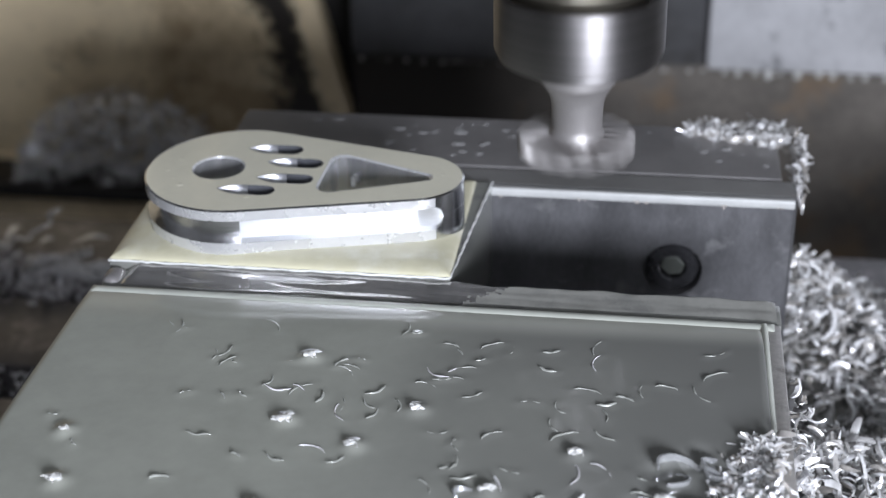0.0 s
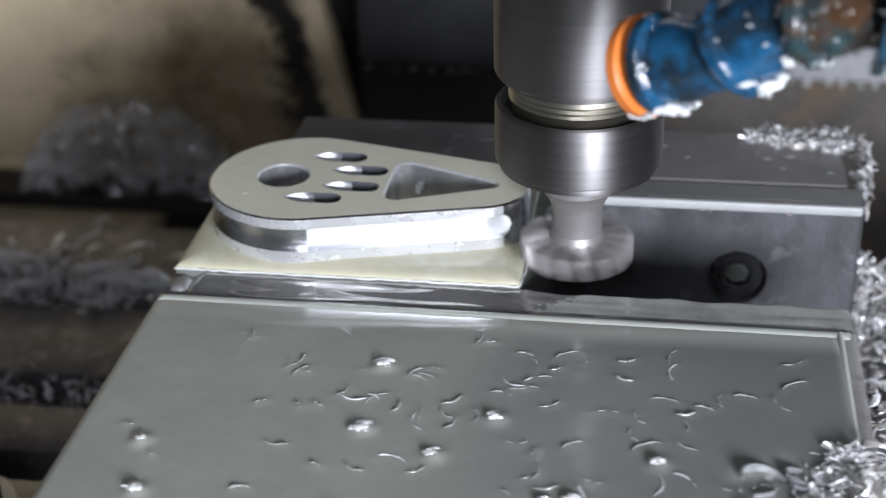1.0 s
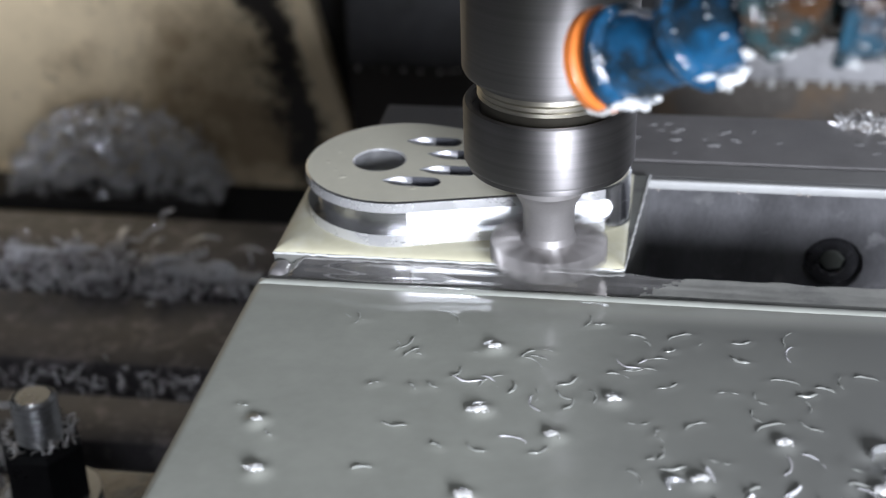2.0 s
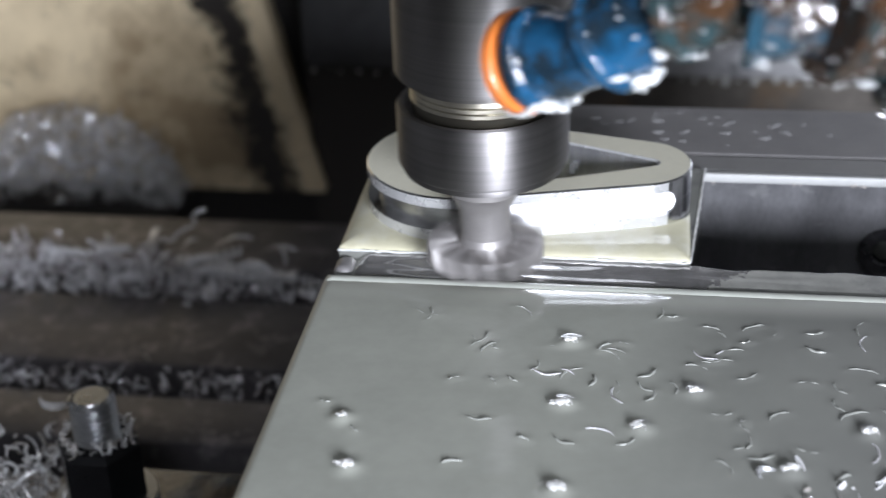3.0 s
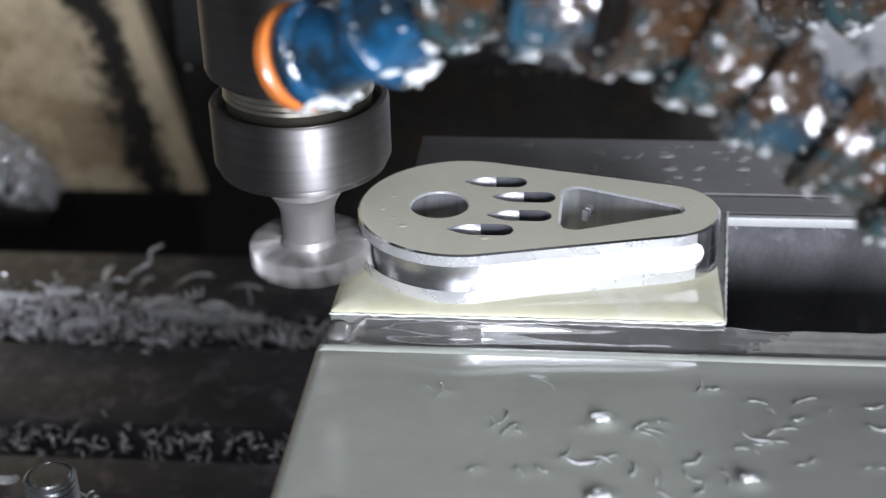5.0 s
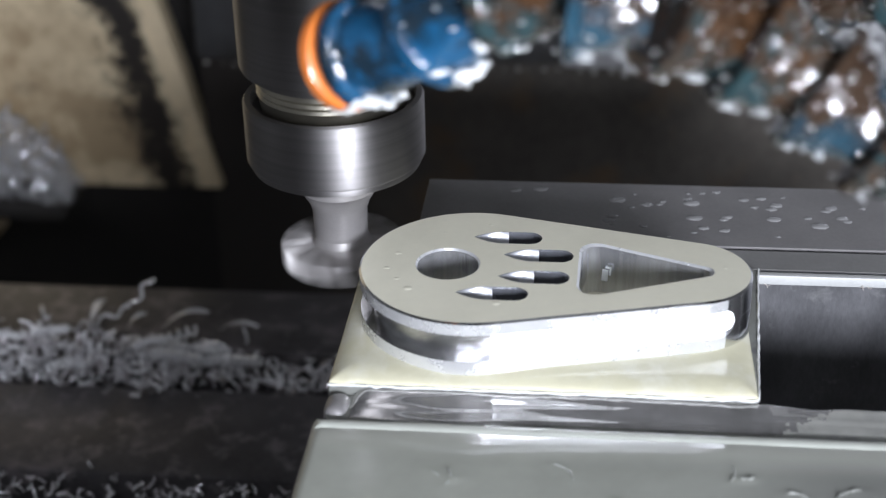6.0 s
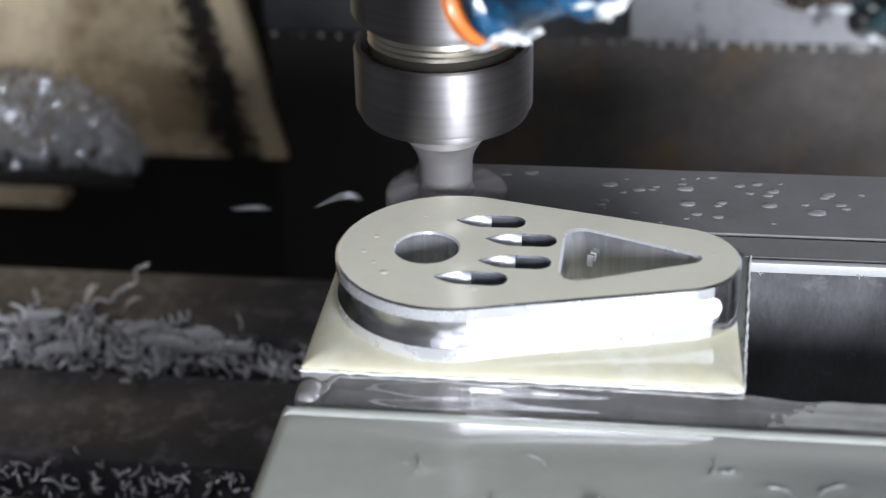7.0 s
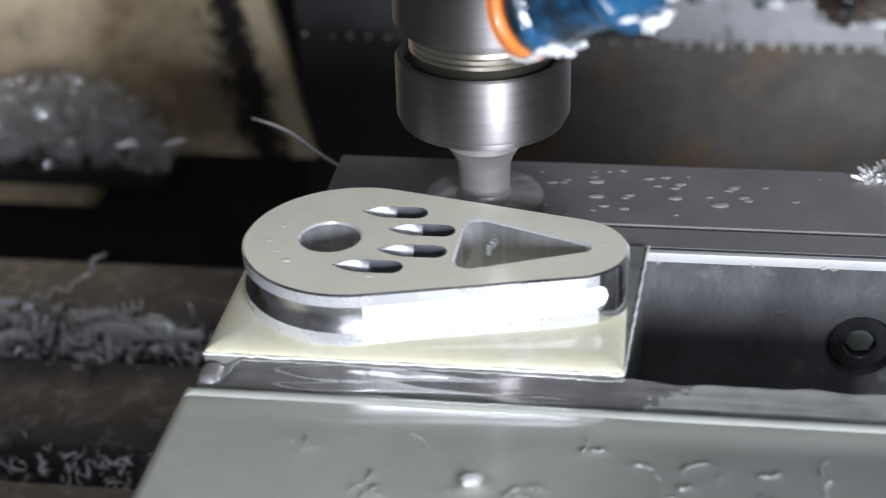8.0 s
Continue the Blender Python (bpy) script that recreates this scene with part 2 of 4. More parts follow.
M = {
    "jaw": mat("ground_steel", (0.30, 0.30, 0.31), 0.38, 1.0, 0.2, 50, 1500, 0.08, stretch=(0.3, 1, 1)),
    "jaw_dark": mat("black_oxide_steel", (0.212, 0.212, 0.218), 0.36, 0.75, 0.34, 80, 1200, 0.15, stain=(0.34, 0.34, 0.34), stain_at=0.66, stain_scale=120, stretch=(1, 1, 0.45)),
    "jaw_mid": mat("wet_jaw_steel", (0.255, 0.245, 0.24), 0.42, 0.35, 0.2, 60, 1200, 0.1, coat=0.25),
    "strip": mat("wet_grey_steel", (0.27, 0.275, 0.25), 0.15, 0.35, 0.18, 60, 700, 0.08, stain=(0.16, 0.16, 0.16), stain_at=0.62, stain_scale=90, coat=0.6),
    "rim": mat("worn_bare_steel", (0.46, 0.44, 0.41), 0.34, 0.5, 0.3, 120, 900, 0.15, stain=(0.24, 0.22, 0.2), stain_at=0.6, stain_scale=150, coat=0.3),
    "clear_film": mat("clear_wet_film", (0.50, 0.49, 0.475), 0.07, 0.75, 0.25, 60, 400, 0.05, rough_var=0.03, stain=(0.36, 0.355, 0.34), stain_at=0.58, stain_scale=70, coat=0.8),
    "thin_milk": mat("thin_milky_film", (0.27, 0.27, 0.245), 0.12, 0.1, 0.2, 60, 400, 0.05, rough_var=0.04, stain=(0.20, 0.20, 0.185), stain_at=0.58, stain_scale=70, coat=0.3),
    "lip": mat("wet_pale_steel", (0.44, 0.445, 0.43), 0.5, 0.1, 0.12, 90, 700, 0.08),
    "plate_top": mat("wet_brown_steel", (0.25, 0.245, 0.235), 0.36, 0.3, 0.2, 60, 900, 0.08, coat=0.25),
    "socket_milk": mat("still_coolant", (0.075, 0.08, 0.07), 0.55, 0.0, 0.25, 200, 900, 0.1),
    "cast": mat("cast_iron", (0.16, 0.155, 0.15), 0.5, 0.6, 0.3, 60, 1500, 0.3),
    "milk": pool_coolant(),
    "cream": mat("cream_coolant", (0.56, 0.535, 0.385), 0.10, 0.0, 0.12, 40, 300, 0.04, rough_var=0.03, stain=(0.61, 0.595, 0.48), stain_at=0.55, stain_scale=55),
    "pale": mat("pale_coolant", (0.46, 0.475, 0.42), 0.10, 0.0, 0.12, 60, 300, 0.04, rough_var=0.03),
    "alu": mat("machined_aluminium", (0.74, 0.75, 0.76), 0.46, 1.0, 0.12, 90, 2500, 0.05, aniso=0.88, turn=0.25, stretch=(1, 1, 6)),
    "alu_in": mat("drilled_aluminium", (0.84, 0.86, 0.91), 0.19, 0.86, 0.5, 300, 1800, 0.05, rough_var=0.10, stretch=(1, 1, 0.04)),
    "alu_slot": mat("bright_slot_aluminium", (0.80, 0.81, 0.83), 0.14, 1.0, 0.10, 150, 1500, 0.06, rough_var=0.05),
    "scoop": mat("scooped_aluminium", (0.52, 0.53, 0.55), 0.33, 0.9, 0.4, 200, 1800, 0.06, rough_var=0.06, stretch=(1, 5, 5)),
    # same aluminium with a darkened base: paints the shade inside the slots
    "alu_slot_shade": mat("shaded_slot_aluminium", (0.15, 0.155, 0.17), 0.26, 0.5, 0.4, 150, 1500, 0.06, rough_var=0.05),
    # upright streaks in the colour imitate reflections on the bore's wall
    "alu_bore": mat("bored_aluminium", (0.93, 0.95, 0.98), 0.17, 0.78, 0.7, 300, 1800, 0.04, rough_var=0.10, aniso=0.5, turn=0.25, stretch=(1, 1, 0.04)),
    "alu_arc": mat("polished_aluminium", (0.80, 0.81, 0.84), 0.2, 1.0, 0.45, 130, 1500, 0.10, rough_var=0.12, stretch=(0.35, 0.35, 5)),
    "flange": mat("wet_pale_aluminium", (0.69, 0.695, 0.69), 0.28, 0.56, 0.08, 120, 900, 0.04, coat=0.3),
    "film": mat("wet_aluminium_top", (0.85, 0.82, 0.66), 0.14, 0.08, 0.06, 60, 500, 0.05, rough_var=0.05, coat=0.4),
    "chip": mat("aluminium_chip", (0.80, 0.80, 0.785), 0.34, 0.3, 0.35, 260, 3000, 0.1, island=(0.36, 0.335, 0.30)),
    "crumb": mat("dull_crumb", (0.56, 0.51, 0.46), 0.4, 0.2, 0.4, 300, 3000, 0.1),
    "lump": mat("wet_chip_lump", (0.66, 0.66, 0.63), 0.14, 0.1, 0.4, 400, 3000, 0.1, stain=(0.22, 0.21, 0.19), stain_at=0.6, stain_scale=700, coat=0.8),
    "chip_wet": mat("sunken_chip", (0.36, 0.37, 0.335), 0.3, 0.2, 0.2, 300, 3000, 0.1),
    "sump": mat("wet_swarf", (0.20, 0.195, 0.18), 0.35, 0.2, 0.6, 160, 700, 0.9, depth=0.002),
    "chip_shiny": mat("wet_shiny_chip", (0.84, 0.85, 0.87), 0.2, 0.6, 0.3, 300, 3000, 0.1),
    "chip_ribbon": mat("wet_ribbon_chip", (0.62, 0.63, 0.63), 0.2, 0.75, 0.35, 300, 3000, 0.1, coat=0.6),
    "chip_dull": mat("wet_grey_chip", (0.88, 0.885, 0.90), 0.24, 0.2, 0.25, 300, 3000, 0.1, island=(0.40, 0.36, 0.36)),
    "chip_bright": mat("bright_spring_chip", (0.92, 0.925, 0.93), 0.2, 0.3, 0.15, 300, 3000, 0.1),
    "nut": mat("turned_steel", (0.26, 0.25, 0.245), 0.52, 1.0, 0.18, 90, 900, 0.05, stretch=(0.02, 0.02, 9), aniso=0.84, rough_var=0.04, turn=0.25),
    "collar": mat("brassy_collar", (0.40, 0.375, 0.31), 0.35, 1.0, 0.15, 60, 900, 0.05, stretch=(0.02, 0.02, 6)),
    "tool": mat("carbide_tool", (0.31, 0.295, 0.285), 0.5, 0.6, 0.1, 100, 1500, 0.05),
    "blue": mat("blue_plastic", (0.016, 0.055, 0.085), 0.22, 0.0, 0.5, 150, 560, 0.45, depth=0.0008, stain=(0.034, 0.02, 0.012), stain_at=0.48, stain_scale=75, coat=0.8),
    "blue_clean": mat("blue_plastic_clean", (0.008, 0.062, 0.135), 0.2, 0.0, 0.4, 150, 420, 0.5, depth=0.0006, stain=(0.008, 0.02, 0.032), stain_at=0.52, stain_scale=120, coat=0.6),
    "orange": mat("orange_plastic", (0.62, 0.17, 0.03), 0.35, 0.0, 0.2, 150, 900, 0.08, coat=0.5),
    "sludge": mat("brown_sludge", (0.046, 0.024, 0.012), 0.16, 0.0, 0.8, 120, 560, 0.45, depth=0.0009, stain=(0.016, 0.040, 0.045), stain_at=0.54, stain_scale=75, coat=0.45),
    "foam": mat("coolant_foam", (0.70, 0.71, 0.69), 0.12, 0.0, 0.1, 200, 900, 0.1, coat=0.5),
    "table": mat("oiled_table_iron", (0.112, 0.106, 0.108), 0.36, 0.4, 0.45, 40, 900, 0.2, stain=(0.23, 0.21, 0.215), stain_at=0.57, stain_scale=110),
    "beige": painted_panel(),
    # plain black that stands for the unlit space below and behind the panel
    "grime": mat("gap_black", (0.014, 0.012, 0.010), 0.6, 0.0, 0.5, 60, 800, 0.4),
    "wall": stained_shaded_wall(),
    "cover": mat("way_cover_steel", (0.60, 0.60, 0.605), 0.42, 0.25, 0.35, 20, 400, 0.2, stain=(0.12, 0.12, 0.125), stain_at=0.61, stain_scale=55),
    "cover_dark": mat("dark_cover_steel", (0.088, 0.088, 0.09), 0.42, 0.3, 0.4, 20, 400, 0.2, stain=(0.07, 0.068, 0.066), stain_at=0.56, stain_scale=35),
    "shell": mat("enclosure_paint", (0.22, 0.22, 0.21), 0.5, 0.0, 0.1, 8, 200, 0.05),
    "stud": mat("zinc_steel", (0.58, 0.59, 0.60), 0.3, 1.0, 0.2, 120, 1200, 0.1),
    "drip": mat("grey_drip", (0.54, 0.54, 0.51), 0.1, 0.0, 0.1, 200, 900, 0.0, coat=0.5),
    "bead": mat("wet_bead", (0.50, 0.51, 0.50), 0.06, 0.0, 0.1, 200, 900, 0.0, coat=1.0),
    "clear": mat("clear_drop", (0.30, 0.295, 0.29), 0.12, 0.0, 0.1, 200, 900, 0.0, coat=0.6),
    "screw": mat("blackened_screw_steel", (0.09, 0.09, 0.095), 0.26, 0.75, 0.4, 150, 1200, 0.15, coat=0.4),
    "black_steel": mat("black_steel", (0.03, 0.03, 0.032), 0.3, 0.7, 0.3, 100, 1200, 0.15),
}

# coolant bends light like water
for name in ("milk", "cream", "pale", "film", "clear"):
    M[name].node_tree.nodes["Principled BSDF"].inputs["IOR"].default_value = 1.34

# ---- mesh helpers ----


def mesh_object(name, bm, material, parent=None, label="", smooth=35):
    for v in bm.verts:
        v.co *= MM
    bmesh.ops.recalc_face_normals(bm, faces=bm.faces)
    me = bpy.data.meshes.new(name)
    bm.to_mesh(me)
    bm.free()
    me.materials.append(material)
    if smooth:
        me.shade_smooth()
        me.set_sharp_from_angle(angle=radians(smooth))
    ob = new(name, me)
    ob.parent = parent
    if label:
        ob["label"] = label
    return ob


def part(name, bm, material, parent, label="", smooth=35):
    return mesh_object(name, bm, material, parent, label, smooth)


def box(x0, x1, y0, y1, z0, z1, bev=0.0, seg=2, bm=None):
    own = bmesh.new()
    r = bmesh.ops.create_cube(own, size=1)
    for v in own.verts:
        v.co = Vector(((x0 + x1) / 2 + v.co.x * (x1 - x0), (y0 + y1) / 2 + v.co.y * (y1 - y0), (z0 + z1) / 2 + v.co.z * (z1 - z0)))
    if bev:
        bmesh.ops.bevel(own, geom=own.edges[:], offset=bev, segments=seg, affect="EDGES", profile=0.5)
    if bm is None:
        return own
    return merge(bm, own)


def merge(bm, other, m=None):
    me = bpy.data.meshes.new("tmp")
    other.to_mesh(me)
    other.free()
    if m is not None:
        me.transform(m)
    bm.from_mesh(me)
    bpy.data.meshes.remove(me)
    return bm


def lathe(profile, n=64, closed=True, bm=None):
    """Rings round the z axis from rows of (radius, height)."""
    own = bmesh.new()
    rings = []
    for r, z in profile:
        rings.append([own.verts.new((r * math.cos(2 * math.pi * k / n), r * math.sin(2 * math.pi * k / n), z)) for k in range(n)])
    for a, b in zip(rings, rings[1:]):
        for k in range(n):
            own.faces.new((a[k], a[(k + 1) % n], b[(k + 1) % n], b[k]))
    if closed:
        own.faces.new(rings[0])
        own.faces.new(rings[-1])
    if bm is None:
        return own
    return merge(bm, own)


def tube(points, radius, n=8, taper=None):
    bm = bmesh.new()
    rings = []
    pts = [Vector(p) for p in points]
    for i, p in enumerate(pts):
        d = (pts[min(i + 1, len(pts) - 1)] - pts[max(i - 1, 0)]).normalized()
        a = d.orthogonal().normalized()
        c = d.cross(a)
        r = radius if taper is None else radius * taper[i]
        rings.append([bm.verts.new(p + r * (a * math.cos(2 * math.pi * k / n) + c * math.sin(2 * math.pi * k / n))) for k in range(n)])
    for a, b in zip(rings, rings[1:]):
        for k in range(n):
            bm.faces.new((a[k], a[(k + 1) % n], b[(k + 1) % n], b[k]))
    bm.faces.new(rings[0])
    bm.faces.new(rings[-1])
    return bm


def thing(name, label, category, group="", kind=""):
    return tagged(new(name), label, category, group, kind)


TABLE_THINGS, HEAD_THINGS = [], []

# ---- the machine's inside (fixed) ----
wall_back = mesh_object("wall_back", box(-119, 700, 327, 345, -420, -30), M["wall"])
tagged(wall_back, "dark oily back wall of the machine with brown stains and painted-in shade", "wall", kind="structure")
# the cover is built in two lengths, the left one coloured darker
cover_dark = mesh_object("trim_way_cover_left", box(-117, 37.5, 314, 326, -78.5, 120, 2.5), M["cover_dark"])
tagged(cover_dark, "darker left length of the steel way cover above the back wall", "way cover", kind="structure")
cover = mesh_object("trim_way_cover_right", box(38, 700, 312, 326, -79, 120, 2.5), M["cover"])
tagged(cover, "wet grey steel way cover above the back wall", "way cover", kind="structure")


def beige_panel():
    th = thing("machine_column_guard", "beige painted machine panel smeared with black grime", "panel")
    sheet = box(-520, -113, 322, 336, -144, 200, 1.5)
    for v in sheet.verts:
        if v.co.x > -200:
            v.co.x -= (v.co.z + 144) * 0.24
    part("sheet", sheet, M["beige"], th)
    part("lower_lip", box(-520, -221, 318, 334, -171, -138, 1.5), M["beige"], th)


beige_panel()
# black sheet added to fill the dark gap round the panel
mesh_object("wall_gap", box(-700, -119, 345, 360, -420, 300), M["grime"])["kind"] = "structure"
mesh_object("wall_left", box(-720, -700, -700, 360, -420, 620), M["shell"])["kind"] = "structure"
mesh_object("wall_right", box(700, 720, -700, 360, -420, 620), M["shell"])["kind"] = "structure"
mesh_object("ceiling", box(-700, 700, -700, 345, 600, 620), M["shell"])["kind"] = "structure"
mesh_object("wall_upper_back", box(-700, 700, 337, 344, 122, 600), M["shell"])["kind"] = "structure"
mesh_object("floor", box(-720, 720, -700, 360, -440, -421), M["cast"])["kind"] = "structure"
bm = box(-700, -420, -720, -700, -420, 620)
box(420, 700, -720, -700, -420, 620, bm=bm)
box(-420, 420, -720, -700, -420, -150, bm=bm)
mesh_object("wall_front", bm, M["shell"])["kind"] = "structure"

# unseen support added for the chip pile, its shade put into the colour
tagged(mesh_object("trim_ledge", box(-520, -176, 292, 317.8, -147, -139, 1.5), M["grime"]), "added ledge under the beige panel, coloured black like the dark gap", "ledge", kind="structure")


def cover_drips():
    rng = random.Random(17)
    bm = bmesh.new()
    bmesh.ops.create_uvsphere(bm, u_segments=10, v_segments=7, radius=1)
    base = None
    x = -112.0
    while x < 210:
        m = pose(x * MM, (311.6 + rng.uniform(-0.5, 1)) * MM, (-79.2 + rng.uniform(-0.6, 0.5)) * MM)
        if base is None:
            base = mesh_object("drip", bm, M["drip"], cover)
            ob = base
        else:
            ob = new("drip", base.data)
            ob.parent = cover
        s = rng.uniform(0.5, 1.9) * (1 if x > 38 else 0.5)
        ob.matrix_basis = m @ Matrix.Diagonal((s, s * 0.8, s * rng.uniform(0.8, 1.3), 1))
        x += rng.uniform(2.0, 9.0)


cover_drips()

# ---- the table ----


def machine_table():
    th = thing("machine_table", "dark oiled iron machine table with T-slots", "table")
    edges = [-240, -206, -188, -144, -126, -82, -64, -20, -2, 42, 60, 84, 101, 143, 165, 202]
    for a, b in zip(edges[::2], edges[1::2]):
        part("table_land", box(-420, 420, a, b, -112, -95, 1.2), M["table"], th)
    part("table_body", box(-420, 420, -240, 202, -170, -112, 2), M["table"], th)
    TABLE_THINGS.append(th)


machine_table()


def curl(rng, size):
    """One curled chip: a thin twisted sliver, now and then a broad flake."""
    broad = rng.random() < 0.15
    n = rng.randint(7, 11)
    rad = size * rng.uniform(0.7, 1.7)
    span = rng.uniform(1.2, 2.4) if broad else rng.uniform(0.7, 3.4) / max(0.8, rad / size)
    pitch = rng.uniform(0.2, 1.0) * size
    w = size * (rng.uniform(0.22, 0.42) if broad else rng.uniform(0.12, 0.22))
    t = w * (0.25 if broad else 0.75)
    twist = rng.uniform(-1.2, 1.2)
    bm = bmesh.new()
    rows = []
    for i in range(n):
        a = span * i / (n - 1)
        k = math.sin(math.pi * (i + 0.5) / n) ** 0.25
        c = Vector((rad * (math.cos(a) - math.cos(span / 2)), rad * (math.sin(a) - math.sin(span / 2)), pitch * (a / span - 0.5)))
        q = twist * i / n
        r0, z0 = Vector((math.cos(a), math.sin(a), 0)), Vector((0, 0, 1))
        o = (r0 * math.cos(q) + z0 * math.sin(q)) * t * k
        up = (z0 * math.cos(q) - r0 * math.sin(q)) * w * k
        rows.append([bm.verts.new(c + o + up), bm.verts.new(c - o + up * 0.6), bm.verts.new(c - o - up), bm.verts.new(c + o - up * 0.6)])
    for a, b in zip(rows, rows[1:]):
        for k in range(4):
            bm.faces.new((a[k], a[(k + 1) % 4], b[(k + 1) % 4], b[k]))
    bm.faces.new(rows[0])
    bm.faces.new(rows[-1])
    bm.verts.index_update()
    return bm


def chip_heap(name, label, n, seed, place, size, group_kind="stuff", material="chip", tilt=6.28):
    rng = random.Random(seed)
    bank = []
    for k in range(24):
        c = curl(rng, 1.0)
        bank.append(([v.co.copy() for v in c.verts], [[v.index for v in f.verts] for f in c.faces]))
        c.free()
    verts, faces = [], []
    for k in range(n):
        vs, fs = bank[k % 24]
        s = size * rng.uniform(0.6, 1.5)
        m = Matrix.Translation(place(rng)) @ Euler((rng.uniform(0, tilt), rng.uniform(-tilt, tilt) / 2, rng.uniform(0, 6.28))).to_matrix().to_4x4() @ Matrix.Diagonal((s, s * rng.uniform(0.6, 1), s, 1))
        base = len(verts)
        verts += [(m @ v) * MM for v in vs]
        faces += [[base + i for i in f] for f in fs]
    me = bpy.data.meshes.new(name)
    me.from_pydata(verts, [], faces)
    me.materials.append(M[material])
    me.shade_smooth()
    me.set_sharp_from_angle(angle=radians(48))
    ob = new(name, me)
    tagged(ob, label, "metal chips", kind=group_kind)
    return ob


def slot_chips(rng):
    x = -75 - rng.random() * 190 if rng.random() < 0.86 else -rng.uniform(20, 90)
    y = 153 + rng.gauss(0, 5.5)
    h = 13 * max(0, 1 - abs(x + 135) / 90)
    return Vector((x, y, -99 + rng.uniform(0, 4 + h)))


def ledge_pile(r):
    u = r.uniform(-1, 1)
    return Vector((-225 + u * 50, 300 + r.uniform(-7, 14), -139 + r.random() * 42 * math.sqrt(max(0, 1 - u * u))))


chip_heap("chip_pile", "blurred grey heap of wet chips on the ledge", 1600, 18, ledge_pile, 2.3, material="chip_shiny")
TABLE_THINGS.append(chip_heap("slot_chips", "wet curled aluminium chips lying along a T-slot", 1500, 5, slot_chips, 2.5, material="chip_dull"))
TABLE_THINGS.append(chip_heap("slot_chips", "fine aluminium chips lying along a T-slot", 420, 6,
                              lambda r: Vector((-r.uniform(30, 250), 93 + r.gauss(0, 4.5), -99 + r.uniform(0, 6))), 1.8, material="chip_dull"))


TABLE_THINGS.append(chip_heap("slot_chips", "clump of tangled aluminium chips in a T-slot", 600, 66,
                              lambda r: (lambda u: Vector((-172 + u * 28, 93 + r.gauss(0, 4), -99 + r.random() * (4 + 9 * (1 - u * u)))))(r.uniform(-1, 1)), 2.1, material="chip_dull"))


def spiral(name, label, pts, r, turns):
    """A long springy chip wound round a bent line."""
    p = [Vector(q) for q in pts]
    n = 14 * turns
    line = []
    for i in range(n):
        u = i / (n - 1) * (len(p) - 1)
        k = min(int(u), len(p) - 2)
        c = p[k].lerp(p[k + 1], u - k)
        d = (p[k + 1] - p[k]).normalized()
        a = d.orthogonal().normalized()
        b = d.cross(a)
        t = 2 * math.pi * i / 14
        line.append(c + r * (a * math.cos(t) + b * math.sin(t)))
    ob = mesh_object(name, tube(line, 0.55, 5), M["chip_bright"])
    tagged(ob, label, "metal chip", "spiral chips")
    TABLE_THINGS.append(ob)


spiral("spiral_chip", "long springy aluminium chip sticking out of the heap", [(-98, 160, -96), (-84, 160, -90), (-72, 162, -86)], 1.6, 9)
spiral("spiral_chip", "stretched bright aluminium chip lying on the table", [(-118, 172, -94), (-108, 174, -92), (-98, 180, -90), (-92, 186, -82)], 1.1, 5)


def slot_springs():
    rng = random.Random(41)
    for k in range(16):
        x, y = -62 - rng.random() * 170, 153 + rng.gauss(0, 5)
        a, n = rng.gauss(0.15, 0.5) + (math.pi if rng.random() < 0.5 else 0), rng.uniform(9, 24)
        z = -97 + rng.uniform(3, 6 + 10 * max(0, 1 - abs(x + 135) / 90))
        end = (x + n * math.cos(a), y + n * math.sin(a) * 0.6, z + rng.uniform(-2, 3))
        mid = ((x + end[0]) / 2, (y + end[1]) / 2 + rng.uniform(-1.5, 1.5), (z + end[2]) / 2 + rng.uniform(0, 1.5))
        spiral("spiral_chip", "short springy aluminium chip lying in the T-slot", [(x, y, z), mid, end], rng.uniform(0.8, 1.5), int(n / 1.5))


slot_springs()


def pile_place(rng):
    x, y = rng.uniform(151, 290), rng.uniform(-120, 135)
    top = -52 + 16 * math.sin(x * 0.05) * math.cos(y * 0.06) + 10 * noise.noise((x * 0.03, y * 0.03, 0))
    if y > 95:
        top -= (y - 95) * 0.5
    return Vector((x, y, top - rng.random() ** 2 * 14))


TABLE_THINGS.append(chip_heap("chip_pile", "heap of wet curled aluminium chips beside the vise", 12000, 7, pile_place, 3.0, tilt=2.2))
bm = bmesh.new()
bmesh.ops.create_grid(bm, x_segments=30, y_segments=40, size=0.5)
for v in bm.verts:
    x, y = 225 + v.co.x * 146, 8 + v.co.y * 260
    top = -66 + 16 * math.sin(x * 0.05) * math.cos(y * 0.06) + 10 * noise.noise((x * 0.03, y * 0.03, 0))
    v.co = Vector((x, y, min(top, top - (y - 95) * 0.5)))
heap_core = mesh_object("chip_pile_core", bm, M["sump"])
tagged(heap_core, "packed wet chips and sludge under the heap", "metal chips", kind="stuff")
TABLE_THINGS.append(heap_core)

# ---- the vise ----


